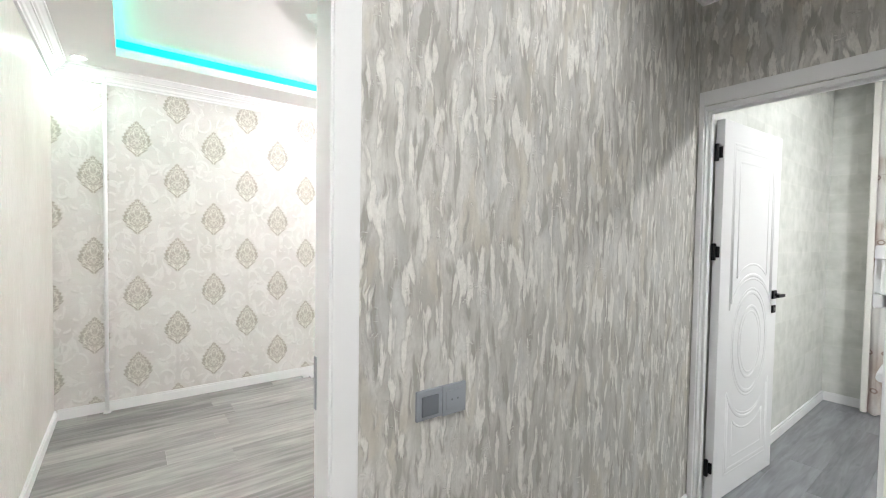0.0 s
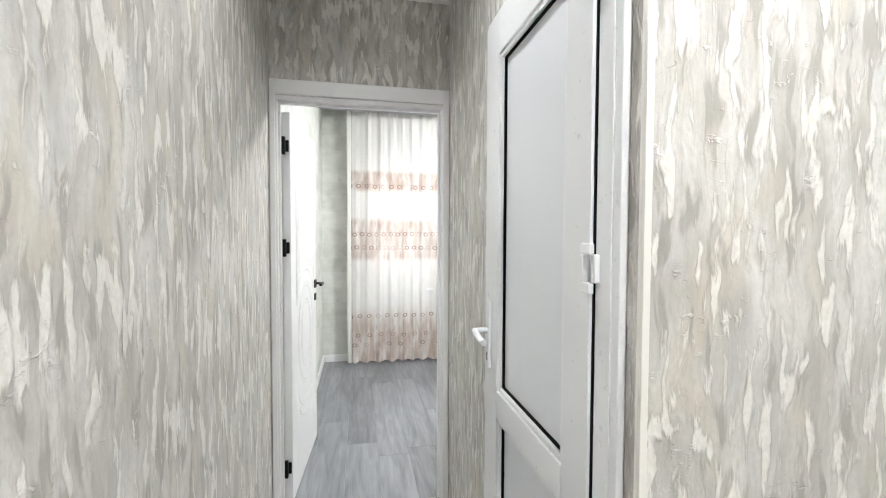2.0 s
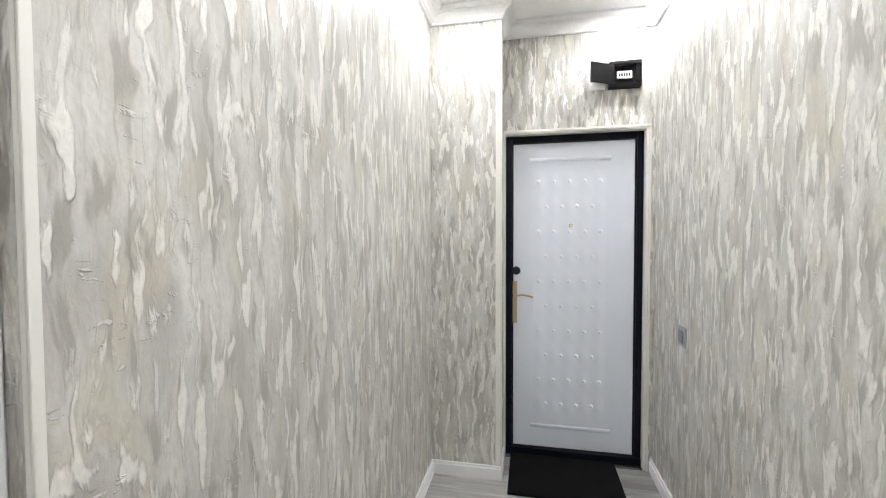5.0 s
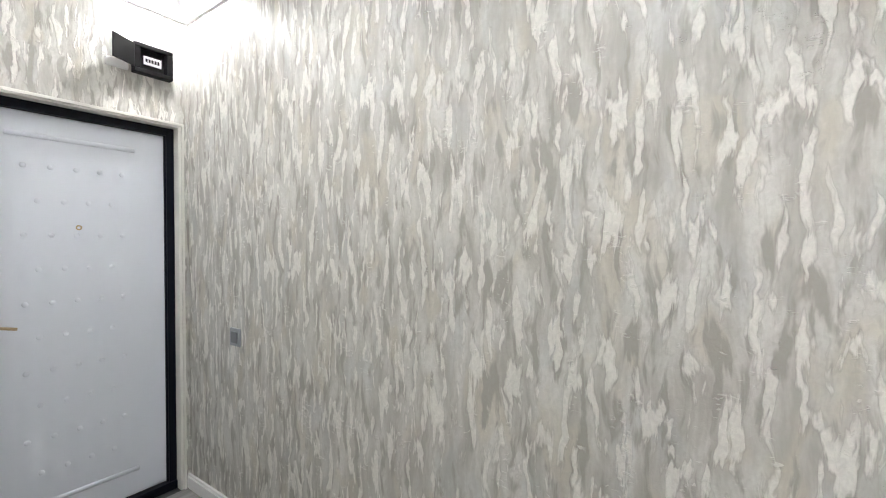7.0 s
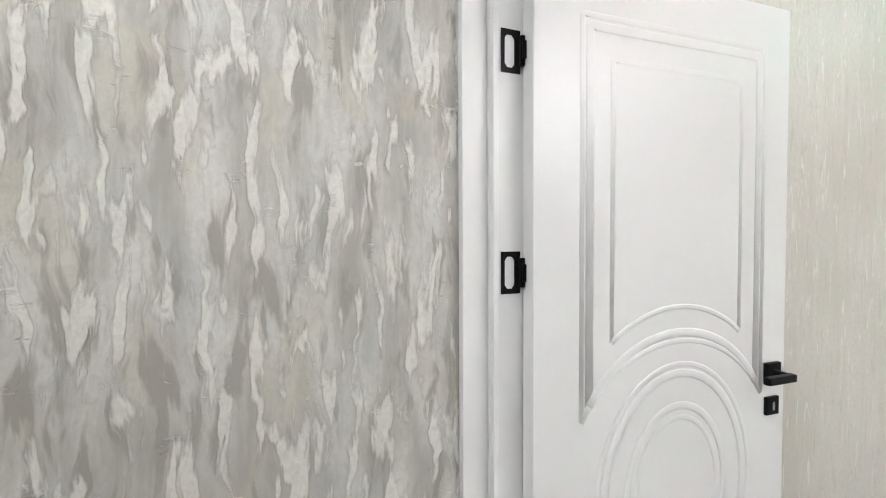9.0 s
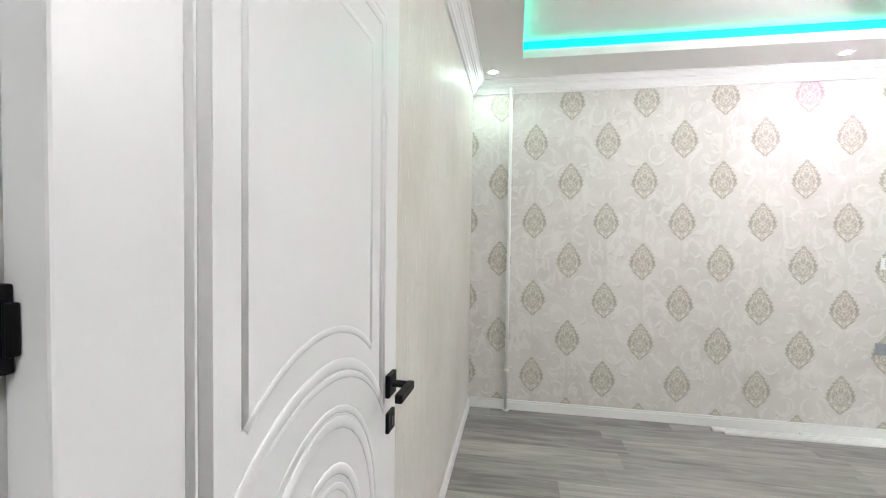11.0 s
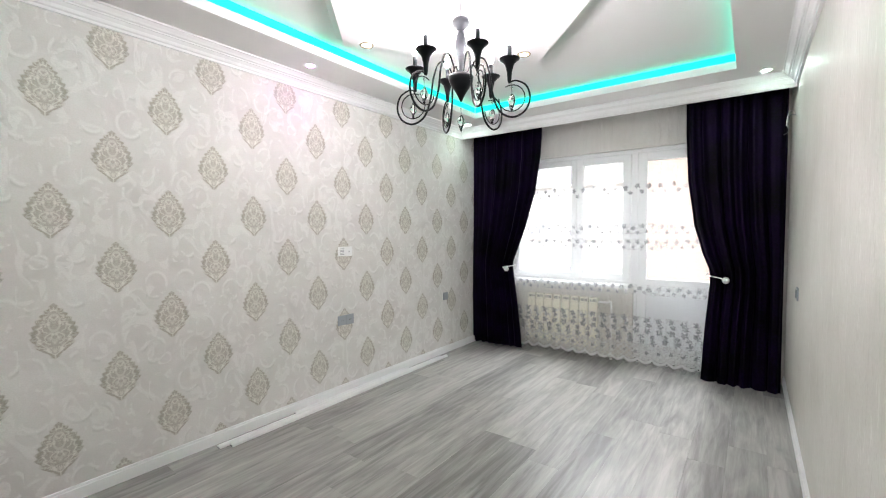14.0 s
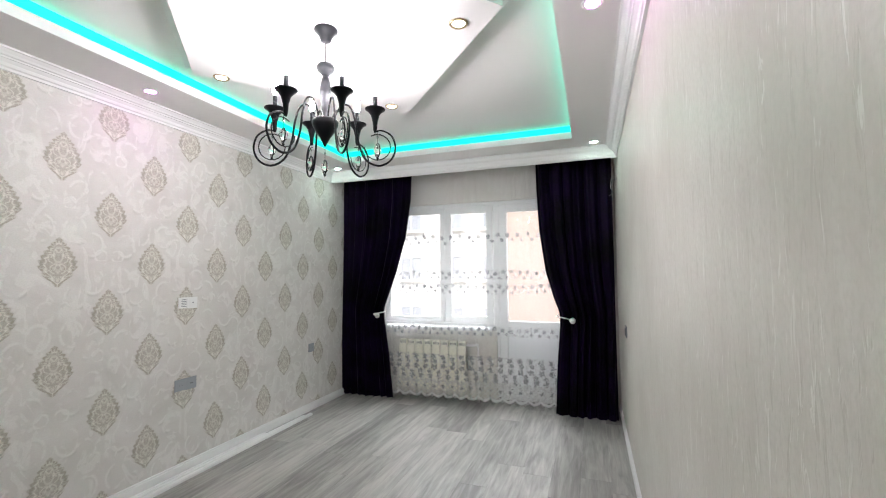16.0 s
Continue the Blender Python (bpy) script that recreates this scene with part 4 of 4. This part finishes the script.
for z in (1.31, 1.845, 0.25):
    h = part("hinge", boxes((1.010, 1.040, y1, y1 + 0.012, z - 0.046, z - 0.026), (1.010, 1.040, y1, y1 + 0.012, z + 0.026, z + 0.046), (1.028, 1.040, y1, y1 + 0.014, z - 0.026, z + 0.026),
                            (1.004, 1.016, y1 - 0.008, y1 + 0.004, z - 0.026, z + 0.026), bevel=0.003), PVC, pd, "white plastic hinge")
bm = bx(bmesh.new(), 1.602, 1.630, y1, y1 + 0.012, 0.94, 1.16, bevel=0.005)
plate = part("handle_plate", bm, PVC, pd, "white handle plate")
part("lever", tube(smooth_path([(1.616, y1 + 0.006, 1.062), (1.616, y1 + 0.048, 1.062), (1.600, y1 + 0.056, 1.062), (1.545, y1 + 0.058, 1.055), (1.505, y1 + 0.056, 1.05)], 4), 0.0095, 10), PVC, plate)
part("keyhole", bx(bmesh.new(), 1.611, 1.621, y1 + 0.012, y1 + 0.013, 0.965, 0.99), DARKG, plate)

# entrance door
fe = tagged(thing("door_frame", "black steel frame of the entrance door", "door frame"), kind="structure")
frame_bars(fe, [("jamb", (-0.272, -0.236, -2.05, -1.965, 0.03, 1.945)), ("jamb", (0.472, 0.510, -2.05, -1.965, 0.03, 1.945)), ("head", (-0.236, 0.472, -2.05, -1.965, 1.905, 1.945)),
                ("threshold", (-0.272, 0.510, -2.05, -1.955, 0.0, 0.045)), ("gasket", (-0.238, -0.228, -2.0, -1.975, 0.045, 1.905)), ("gasket", (0.464, 0.474, -2.0, -1.975, 0.045, 1.905))], NAVY)
structure("entrance_reveal", boxes((0.510, 0.522, -2.1, YD, 0, 1.955), (-0.285, -0.272, -2.1, YD, 0, 1.955), (-0.272, 0.510, -2.1, YD, 1.945, 1.955)), CREAM, "cream reveal round the entrance door", "trim")
ed = tagged(thing("door_4", "closed white steel entrance door with studded panel", "door"), kind="structure")
YE = -1.985
leafe = part("leaf", bx(bmesh.new(), -0.232, 0.468, -2.045, YE, 0.05, 1.902, bevel=0.004), STEELP, ed, "white steel leaf")
bm = bmesh.new()
for pts in ([(0.368, 1.803), (-0.097, 1.803)], [(0.362, 0.18), (-0.104, 0.18)]):
    tube([(pts[0][0], YE, pts[0][1]), (pts[1][0], YE, pts[1][1])], 0.011, 8, False, bm, 0.45, normal=(0, 1, 0))
part("panel_moulding", bm, STEELP, leafe)
# quilted field: soft upright pillows between the rows of studs
bm, rows_q = bmesh.new(), []
for j in range(97):
    q, row = j / 96, []
    for i in range(41):
        u = i / 40
        xq, zq = -0.075 + 0.42 * u, 0.215 + 1.553 * q
        fade = min(1.0, 9 * min(u, 1 - u)) * min(1.0, 22 * min(q, 1 - q))
        swell = math.cos(math.pi * (xq - 0.135) / 0.0885) ** 2 * (0.55 + 0.45 * math.cos(2 * math.pi * (zq - 1.672) / 0.15))
        row.append(bm.verts.new((xq, YE + 0.0006 + fade * (0.0012 + 0.0032 * swell), zq)))
    rows_q.append(row)
for r0, r1 in zip(rows_q, rows_q[1:]):
    for i in range(40):
        bm.faces.new((r0[i], r1[i], r1[i + 1], r0[i + 1])).smooth = True
part("quilted_panel", bm, STEELP, leafe)
stud_me = None
for r in range(10):
    z, n = 1.672 - 0.150 * r, 5 if r % 2 == 0 else 4
    for i in range(n):
        x = 0.135 + (i - (n - 1) / 2) * -0.0885
        if stud_me is None:
            stud_me = mesh_of("stud", lathe([(0.0115, 0.0), (0.0100, 0.0026), (0.006, 0.0042), (0.001, 0.0048)], 12, "y"), STEELP)
        o = new("stud", stud_me)
        o.parent, o.location = leafe, (x, YE + (0.0038 if n == 5 else 0.001), z)
part("peephole", lathe([(0.012, 0.0), (0.012, 0.005), (0.007, 0.007), (0.006, 0.003)], 14, "y", (0.127, YE, 1.408)), BRASS, ed, "brass peephole")
part("lock_rose", lathe([(0.026, 0.0), (0.026, 0.006), (0.018, 0.012), (0.010, 0.014)], 18, "y", (0.447, YE, 1.134)), PEWTER, ed, "dark round lock rose")
hp = part("handle_plate", bx(bmesh.new(), 0.441, 0.475, YE, YE + 0.010, 0.812, 1.070, bevel=0.0045), BRASS, ed, "brass handle plate")
part("lever", tube(smooth_path([(0.458, YE, 0.985), (0.458, YE + 0.042, 0.985), (0.445, YE + 0.05, 0.986), (0.40, YE + 0.05, 0.990), (0.345, YE + 0.045, 0.978)], 5), 0.0065, 8), BRASS, hp)
single("doormat", bx(bmesh.new(), -0.122, 0.478, -1.950, -1.535, 0.0, 0.012, bevel=0.004), RUBBER, "black rubber doormat inside the entrance door", "doormat")

# meter box over the entrance
mb = thing("meter_box", "black plastic meter box with open flap above the entrance door", "meter box", (-0.147, YD, 2.240))
part("body", boxes((-0.085, 0.085, 0.0, 0.045, 0.052, 0.072), (-0.085, 0.085, 0.0, 0.045, -0.072, -0.050), (-0.085, -0.055, 0.0, 0.045, -0.050, 0.052), (0.058, 0.085, 0.0, 0.045, -0.050, 0.052), bevel=0.004), BLACK, mb)
part("recess", bx(bmesh.new(), -0.055, 0.058, 0.0, 0.012, -0.050, 0.052), BLACK, mb)
fl = part("flap", bx(bmesh.new(), 0.086, 0.205, 0.040, 0.047, -0.052, 0.060, bevel=0.003), BLACK, mb, "open black flap")
fl.matrix_basis = Matrix.Translation((0.086, 0.04, 0)) @ pose(0, 0, 0, 0, 0, 28) @ Matrix.Translation((-0.086, -0.04, 0))
part("wall_plate", bx(bmesh.new(), 0.10, 0.19, 0.0, 0.012, -0.068, -0.028, bevel=0.003), WHITE, mb, "white plastic plate under the flap")
mt = part("meter", bx(bmesh.new(), -0.040, 0.038, 0.012, 0.022, -0.018, 0.022, bevel=0.002), WHITE, mb, "white counter window")
for i in range(5):
    part("dial", bx(bmesh.new(), -0.030 + 0.013 * i, -0.021 + 0.013 * i, 0.022, 0.0235, -0.008, 0.010), BLACK, mt)


# ---- switches and sockets ----
def switch(at, turn, cells, label, cat, material=None, w=0.085, h=0.085):
    """A row of square cells on a wall; local y points out of the wall."""
    t = thing("wall_" + cat.replace(" ", "_"), label, cat, at, "switches and sockets", turn)
    n = len(cells)
    for i, kind in enumerate(cells):
        cx = (i - (n - 1) / 2) * w
        part("cover_plate", bx(bmesh.new(), cx - w / 2 + 0.0008, cx + w / 2 - 0.0008, 0.0, 0.009, -h / 2 + 0.004 * (i % 2 == 1 and n > 1), h / 2, bevel=0.002), material or GREYP, t)
        if kind == "rocker":
            part("rocker", bx(bmesh.new(), cx - 0.027, cx + 0.027, 0.009, 0.014, -0.027, 0.027, bevel=0.002), DARKG if material is None else material, t, "darker rocker" if material is None else "")
        elif kind == "socket":
            f = part("socket_face", bx(bmesh.new(), cx - 0.030, cx + 0.030, 0.009, 0.011, -0.027, 0.027, bevel=0.001), material or GREYP, t)
            for s in (-0.010, 0.010):
                part("pin_hole", lathe([(0.003, 0.0), (0.003, 0.001)], 8, "y", (cx + s, 0.011, 0.0)), DARKG, f)
        elif kind == "data":
            part("port", bx(bmesh.new(), cx - 0.012, cx + 0.012, 0.009, 0.0105, -0.004, 0.004), DARKG, t)
        elif kind == "vents":
            for k in range(5):
                part("slot", bx(bmesh.new(), cx - 0.022, cx + 0.018, 0.009, 0.0098, -0.026 + 0.012 * k, -0.022 + 0.012 * k), DARKG, t)
        elif kind == "button":
            part("button", lathe([(0.005, 0.0), (0.004, 0.003)], 10, "y", (cx, 0.009, 0.0)), DARKG, t)
    return t


switch((0.824, YN, 0.902), 180, ["socket", "rocker"], "grey double plate with rocker switch and socket on the hall wall", "switch")
switch((XW, -1.442, 0.889), -90, ["rocker"], "grey rocker switch on the hall wall by the entrance", "switch")
switch((2.547, LY1, 1.195), 180, ["button", "vents"], "white doorbell chime and plate on the damask wall", "doorbell", WHITE, 0.075, 0.082)
switch((2.545, LY1, 0.617), 180, ["data", "socket"], "grey double socket plate on the damask wall", "socket")
switch((3.977, LY1, 0.637), 180, ["socket"], "grey socket on the damask wall near the curtain", "socket")
switch((3.80, LY0, 0.935), 0, ["rocker"], "grey switch on the plain beige wall", "switch")

# heating riser in the living-room corner
rp = thing("heating_pipe", "white painted vertical heating pipe in the room corner", "pipe", (0.0, LY1 - 0.032, 0))
part("pipe", lathe([(0.0125, 0.0), (0.0125, 2.47)], 16), WHITE, rp)
part("coupling", lathe([(0.013, 0.30), (0.017, 0.303), (0.017, 0.325), (0.013, 0.328)], 16), WHITE, rp)
part("floor_ring", lathe([(0.024, 0.0), (0.022, 0.010), (0.013, 0.012)], 16), WHITE, rp)
part("pipe_clip", boxes((-0.017, 0.017, 0.0, 0.032, 1.20, 1.215)), WHITE, rp)

# spare skirting lying on the floor along the damask wall
for k, (xa, xb, yy, tilt) in enumerate(((2.02, 3.30, 4.163, 0.0), (1.44, 3.78, 4.124, 0.08), (1.50, 3.86, 4.082, 0.45))):
    bm = boxes((0.0, xb - xa, -0.017, 0.017, 0.0, 0.016), (0.0, xb - xa, -0.010, 0.010, 0.016, 0.021), bevel=0.002)
    o = single("skirting_length", bm, WHITE, "loose white skirting length lying on the floor along the wall", "skirting", "loose skirting lengths")
    o.matrix_basis = pose(xa, yy, 0.0, 0, 0, tilt)
    part("cut_end", boxes((-0.0012, 0.0, -0.015, 0.015, 0.002, 0.010)), DARKG, o, "dark hollow cut end")


# ---- windows ----
def pane_unit(t, y0, y1, z0, z1, x, w, solid=0.0):
    """A sash: four profile bars, a pane, and for a door a solid lower panel up to height solid."""
    f = part("window_frame", boxes((x, x + 0.06, y0, y0 + w, z0, z1), (x, x + 0.06, y1 - w, y1, z0, z1), (x, x + 0.06, y0 + w, y1 - w, z1 - w, z1), (x, x + 0.06, y0 + w, y1 - w, z0, z0 + w), bevel=0.005), PVC, t)
    zb = z0 + w
    if solid:
        part("transom", bx(bmesh.new(), x, x + 0.06, y0 + w, y1 - w, solid - w, solid, bevel=0.005), PVC, f)
        part("lower_panel", bx(bmesh.new(), x + 0.02, x + 0.04, y0 + w, y1 - w, z0 + w, solid - w), PANEL, f)
        zb = solid
    p = part("pane", bx(bmesh.new(), x + 0.028, x + 0.032, y0 + w, y1 - w, zb, z1 - w), GLASS, f, "clear glass")
    p.visible_shadow = False
    return f


w1 = tagged(thing("window_1", "white plastic living-room window with balcony door", "window"), kind="structure")
part("outer_frame", boxes((4.93, 5.0, 1.62, 1.66, 0.02, 2.20), (4.93, 5.0, 3.82, 3.86, 0.78, 2.20), (4.93, 5.0, 1.66, 3.82, 2.16, 2.20), (4.93, 5.0, 2.41, 2.47, 0.02, 2.16),
                          (4.93, 5.0, 2.47, 3.82, 0.78, 0.82), (4.93, 5.0, 1.66, 2.41, 0.0, 0.03), bevel=0.004), PVC, w1)
pane_unit(w1, 3.05, 3.81, 0.825, 2.155, 4.925, 0.06)
pane_unit(w1, 2.48, 3.045, 0.825, 2.155, 4.915, 0.075)
pane_unit(w1, 1.665, 2.405, 0.035, 2.155, 4.915, 0.085, solid=0.86)
part("window_sill", bx(bmesh.new(), 4.74, 4.93, 2.46, 3.90, 0.765, 0.795, bevel=0.006), PVC, w1, "white plastic sill")
w2 = tagged(thing("window_2", "white plastic bedroom window with balcony door", "window"), kind="structure")
part("outer_frame", boxes((4.96, 5.03, 0.68, 0.72, 0.02, 2.20), (4.96, 5.03, -1.25, -1.21, 0.77, 2.20), (4.96, 5.03, -1.21, 0.68, 2.16, 2.20), (4.96, 5.03, -0.03, 0.03, 0.02, 2.16),
                          (4.96, 5.03, -1.21, -0.03, 0.77, 0.81), (4.96, 5.03, 0.03, 0.68, 0.0, 0.03), bevel=0.004), PVC, w2)
pane_unit(w2, 0.035, 0.675, 0.035, 2.155, 4.945, 0.11, solid=1.0)
pane_unit(w2, -1.2, -0.035, 0.815, 2.155, 4.945, 0.07)
part("window_sill", bx(bmesh.new(), 4.80, 4.96, -1.28, 0.02, 0.755, 0.785, bevel=0.006), PVC, w2, "white plastic sill")

# radiator under the living-room window
rd = thing("radiator", "cream sectional aluminium radiator under the window", "radiator", (4.80, 0, 0))
for k in range(8):
    ya = 2.745 + k * 0.1005
    sec = part("section", boxes((-0.085, -0.070, ya + 0.004, ya + 0.095, 0.12, 0.585), (-0.070, 0.0, ya + 0.035, ya + 0.065, 0.10, 0.60), (-0.078, -0.012, ya + 0.008, ya + 0.091, 0.585, 0.645),
                                bevel=0.006), RADW, rd)
    part("grille", boxes(*[(-0.079, -0.0775, ya + 0.016 + 0.014 * j, ya + 0.024 + 0.014 * j, 0.600, 0.630) for j in range(5)]), DARKG, sec, "dark grille slots")
part("pipe", tube(smooth_path([(-0.04, 2.75, 0.60), (-0.04, 2.66, 0.60), (-0.04, 2.62, 0.57), (-0.04, 2.62, 0.0)], 4), 0.011, 8), WHITE, rd)
for yy in (3.0, 3.4):
    part("bracket", boxes((-0.02, 0.079, yy, yy + 0.02, 0.45, 0.49)), WHITE, rd)


# ---- curtains ----
def cloth(name, edge_a, edge_b, z0, z1, x, amp, folds, material, parent, cols=150, rows=60, wob=0.0, hem=0.0, seed=1.0):
    """Hanging cloth between two edges, each a function of the height, in pleats that loosen downwards."""
    bm = bmesh.new()
    grid = []
    for j in range(rows + 1):
        q = j / rows
        row = []
        for i in range(cols + 1):
            s = i / cols
            z = z0 + (z1 - z0) * q
            a, b = edge_a(z), edge_b(z)
            ph = 2 * math.pi * folds * s + 0.9 * math.sin(5.1 * s * seed + 1.3 * q)
            dep = amp * (0.75 + 0.5 * noise.noise((s * 7, q * 1.5, seed)))
            xx = x + dep * math.sin(ph) + 0.3 * dep * math.sin(2.3 * ph + seed) + wob * noise.noise((s * 3, q * 2, seed + 5))
            yy = a + (b - a) * s + 0.25 * amp * math.cos(ph)
            zz = z + (hem * math.sin(ph * 1.0 + 0.6) if j == 0 else 0)
            row.append(bm.verts.new((xx, yy, zz)))
        grid.append(row)
    for r0, r1 in zip(grid, grid[1:]):
        for i in range(cols):
            bm.faces.new((r0[i], r0[i + 1], r1[i + 1], r1[i])).smooth = True
    return part(name, bm, material, parent)


def lerp_edge(*pts):
    zs, ys = [p[0] for p in pts], [p[1] for p in pts]
    return lambda z: float(np.interp(z, zs, ys))


dl = thing("curtain", "dark purple satin drape tied back beside the damask wall", "curtain", group="purple drapes")
cloth("drape", lambda z: 4.192, lerp_edge((0.02, 3.55), (0.5, 3.60), (0.9, 3.655), (1.0, 3.66), (1.15, 3.60), (1.4, 3.50), (1.8, 3.38), (2.2, 3.32), (2.6, 3.30)), 0.02, 2.62, 4.56, 0.034, 7.5, VELVET, dl, 160, 60, 0.03, seed=1.3)
dr = thing("curtain", "dark purple satin drape tied back beside the plain beige wall", "curtain", group="purple drapes")
cloth("drape", lambda z: 1.225, lerp_edge((0.02, 1.80), (0.5, 1.775), (0.9, 1.74), (1.0, 1.745), (1.15, 1.80), (1.4, 1.87), (1.8, 1.925), (2.2, 1.945), (2.6, 1.95)), 0.02, 2.62, 4.54, 0.034, 6.5, VELVET, dr, 160, 60, 0.03, seed=2.1)
for c, ya, yb, knob in ((dl, 3.645, 3.86, 3.70), (dr, 1.755, 1.56, 1.618)):
    tb = part("tie_back", tube(smooth_path([(4.60, ya, 0.975), (4.515, ya, 0.965), (4.495, (ya + yb) / 2, 0.945), (4.485, knob, 0.93)], 5), 0.006, 8), WHITE, c, "white cord tie-back")
    part("tie_ball", lathe([(0.001, -0.03), (0.018, -0.024), (0.028, -0.006), (0.028, 0.008), (0.017, 0.024), (0.001, 0.03)], 16, at=(4.478, knob, 0.93)), WHITE, tb, "white round magnet ball")
lc = thing("curtain", "sheer white lace curtain with grey embroidered floral bands", "curtain")
cloth("lace", lambda z: 3.95, lambda z: 1.40, 0.03, 2.62, 4.66, 0.011, 30, LACE, lc, 420, 12, 0.02, 0.012, 3.3)
vc = thing("curtain", "sheer beige voile curtain with brown ringed bands", "curtain")
cloth("voile", lambda z: 0.835, lambda z: -1.45, 0.015, 2.66, 4.80, 0.016, 19, VOILE, vc, 400, 12, 0.02, 0.010, 4.2)
part("side_hem", boxes((4.765, 4.80, 0.80, 0.838, 0.02, 2.66), bevel=0.008), CREAM, vc, "cream side hem")
structure("curtain_rail", boxes((4.50, 4.62, LY0, LY1, 2.62, RZ), (4.64, 4.68, LY0, LY1, 2.62, RZ)), WHITE, "white ceiling curtain rail", "rail")

# loose wires by the right drape
wr = thing("loose_wire", "loose white wires hanging from the wall by the drape", "wire", (4.40, LY0, 2.18))
for k, pts in enumerate((((0, 0, 0.05), (0.02, 0.03, 0.06), (0.03, 0.05, 0.0), (0.02, 0.04, -0.06), (0.0, 0.07, -0.09)), ((0, 0, 0.05), (-0.01, 0.03, 0.09), (0.01, 0.05, 0.05), (0.02, 0.055, -0.02)))):
    part("wire", tube(smooth_path(pts, 5), 0.0025, 6), WHITE if k else GREYP, wr)

# ---- outside ----
GROUND_Z = -6.0
structure("ground", boxes((-400, 400, -400, 400, GROUND_Z - 0.2, GROUND_Z)), facade_paint("dusty_ground", (0.20, 0.18, 0.16), (0.30, 0.28, 0.25), 0.3), "dusty grey courtyard ground", "ground")


def apartment_block(x, y0, y1, storeys, wall, label, step=2.6, wash=False):
    t = thing("apartment_building", label, "building", (x, 0, GROUND_Z))
    H = storeys * 3.0
    part("wall", bx(bmesh.new(), 0.0, 9.0, y0, y1, 0.0, H), wall, t)
    part("roof", bx(bmesh.new(), -0.4, 9.4, y0 - 0.4, y1 + 0.4, H, H + 0.35, bevel=0.05), facade_paint("roof_sheet", (0.25, 0.22, 0.20), (0.34, 0.30, 0.27)), t)
    n = int((y1 - y0 - 1) / step)
    for s in range(storeys):
        for i in range(n):
            yc, zc = y0 + 1.0 + step * (i + 0.4), s * 3.0 + 0.95
            w = part("window", boxes((-0.06, 0.02, yc - 0.75, yc - 0.66, zc, zc + 1.5), (-0.06, 0.02, yc + 0.66, yc + 0.75, zc, zc + 1.5), (-0.06, 0.02, yc - 0.66, yc + 0.66, zc + 1.41, zc + 1.5),
                                     (-0.06, 0.02, yc - 0.66, yc + 0.66, zc, zc + 0.09), (-0.06, 0.02, yc - 0.04, yc + 0.04, zc + 0.09, zc + 1.41)), PVC, t)
            part("pane", bx(bmesh.new(), -0.01, 0.0, yc - 0.66, yc + 0.66, zc + 0.09, zc + 1.41), FAR_PANE, w)
            part("window_sill", bx(bmesh.new(), -0.2, 0.0, yc - 0.85, yc + 0.85, zc - 0.06, zc), WHITE, w)
    for s in range(storeys):
        part("balcony", boxes((-1.0, 0.0, y0 + 16.0, y0 + 19.0, s * 3.0 + 0.1, s * 3.0 + 0.25), (-1.0, -0.95, y0 + 16.0, y0 + 19.0, s * 3.0 + 0.25, s * 3.0 + 1.15)), wall, t)
    return t


apartment_block(24.0, 2.0, 40.0, 6, facade_paint("pale_render", (0.68, 0.66, 0.63), (0.78, 0.76, 0.72)), "pale rendered apartment block across the courtyard")
apartment_block(15.0, -22.0, 4.2, 6, facade_paint("orange_brick", (0.41, 0.285, 0.24), (0.49, 0.36, 0.31), 6.0), "orange brick apartment block across the courtyard")

# ---- floor boards ----
rng = random.Random(4)
floor_ob = bpy.data.objects["floor"]
plank_mesh = {}


def planks(x0, x1, y0, y1, material, width=0.192, length=1.285):
    y = y0
    while y < y1 - 0.004:
        w = min(width, y1 - y)
        x = x0 - rng.uniform(0.1, length - 0.1)
        while x < x1 - 0.004:
            a, b = max(x, x0), min(x + length, x1)
            if b - a > 0.01:
                key = (material.name, round(b - a, 3), round(w, 3))
                if key not in plank_mesh:
                    bm = bmesh.new()
                    bx(bm, 0.0003, b - a - 0.0003, 0.0003, w - 0.0003, -0.012, 0.0)
                    top = [e for e in bm.edges if all(v.co.z > -0.001 for v in e.verts)]
                    bmesh.ops.bevel(bm, geom=top, offset=0.0007, segments=1, affect="EDGES")
                    plank_mesh[key] = mesh_of("plank", bm, material)
                o = new("plank", plank_mesh[key])
                o.parent, o.location = floor_ob, (a, y, 0.0)
            x += length
        y += w


planks(LX0, FX, YP, LY1, OAK)
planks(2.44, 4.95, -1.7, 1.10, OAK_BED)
planks(XW, XE + 0.003, YD, YP, OAK)
planks(XE + 0.003, 2.44, 0.20, YP, OAK)
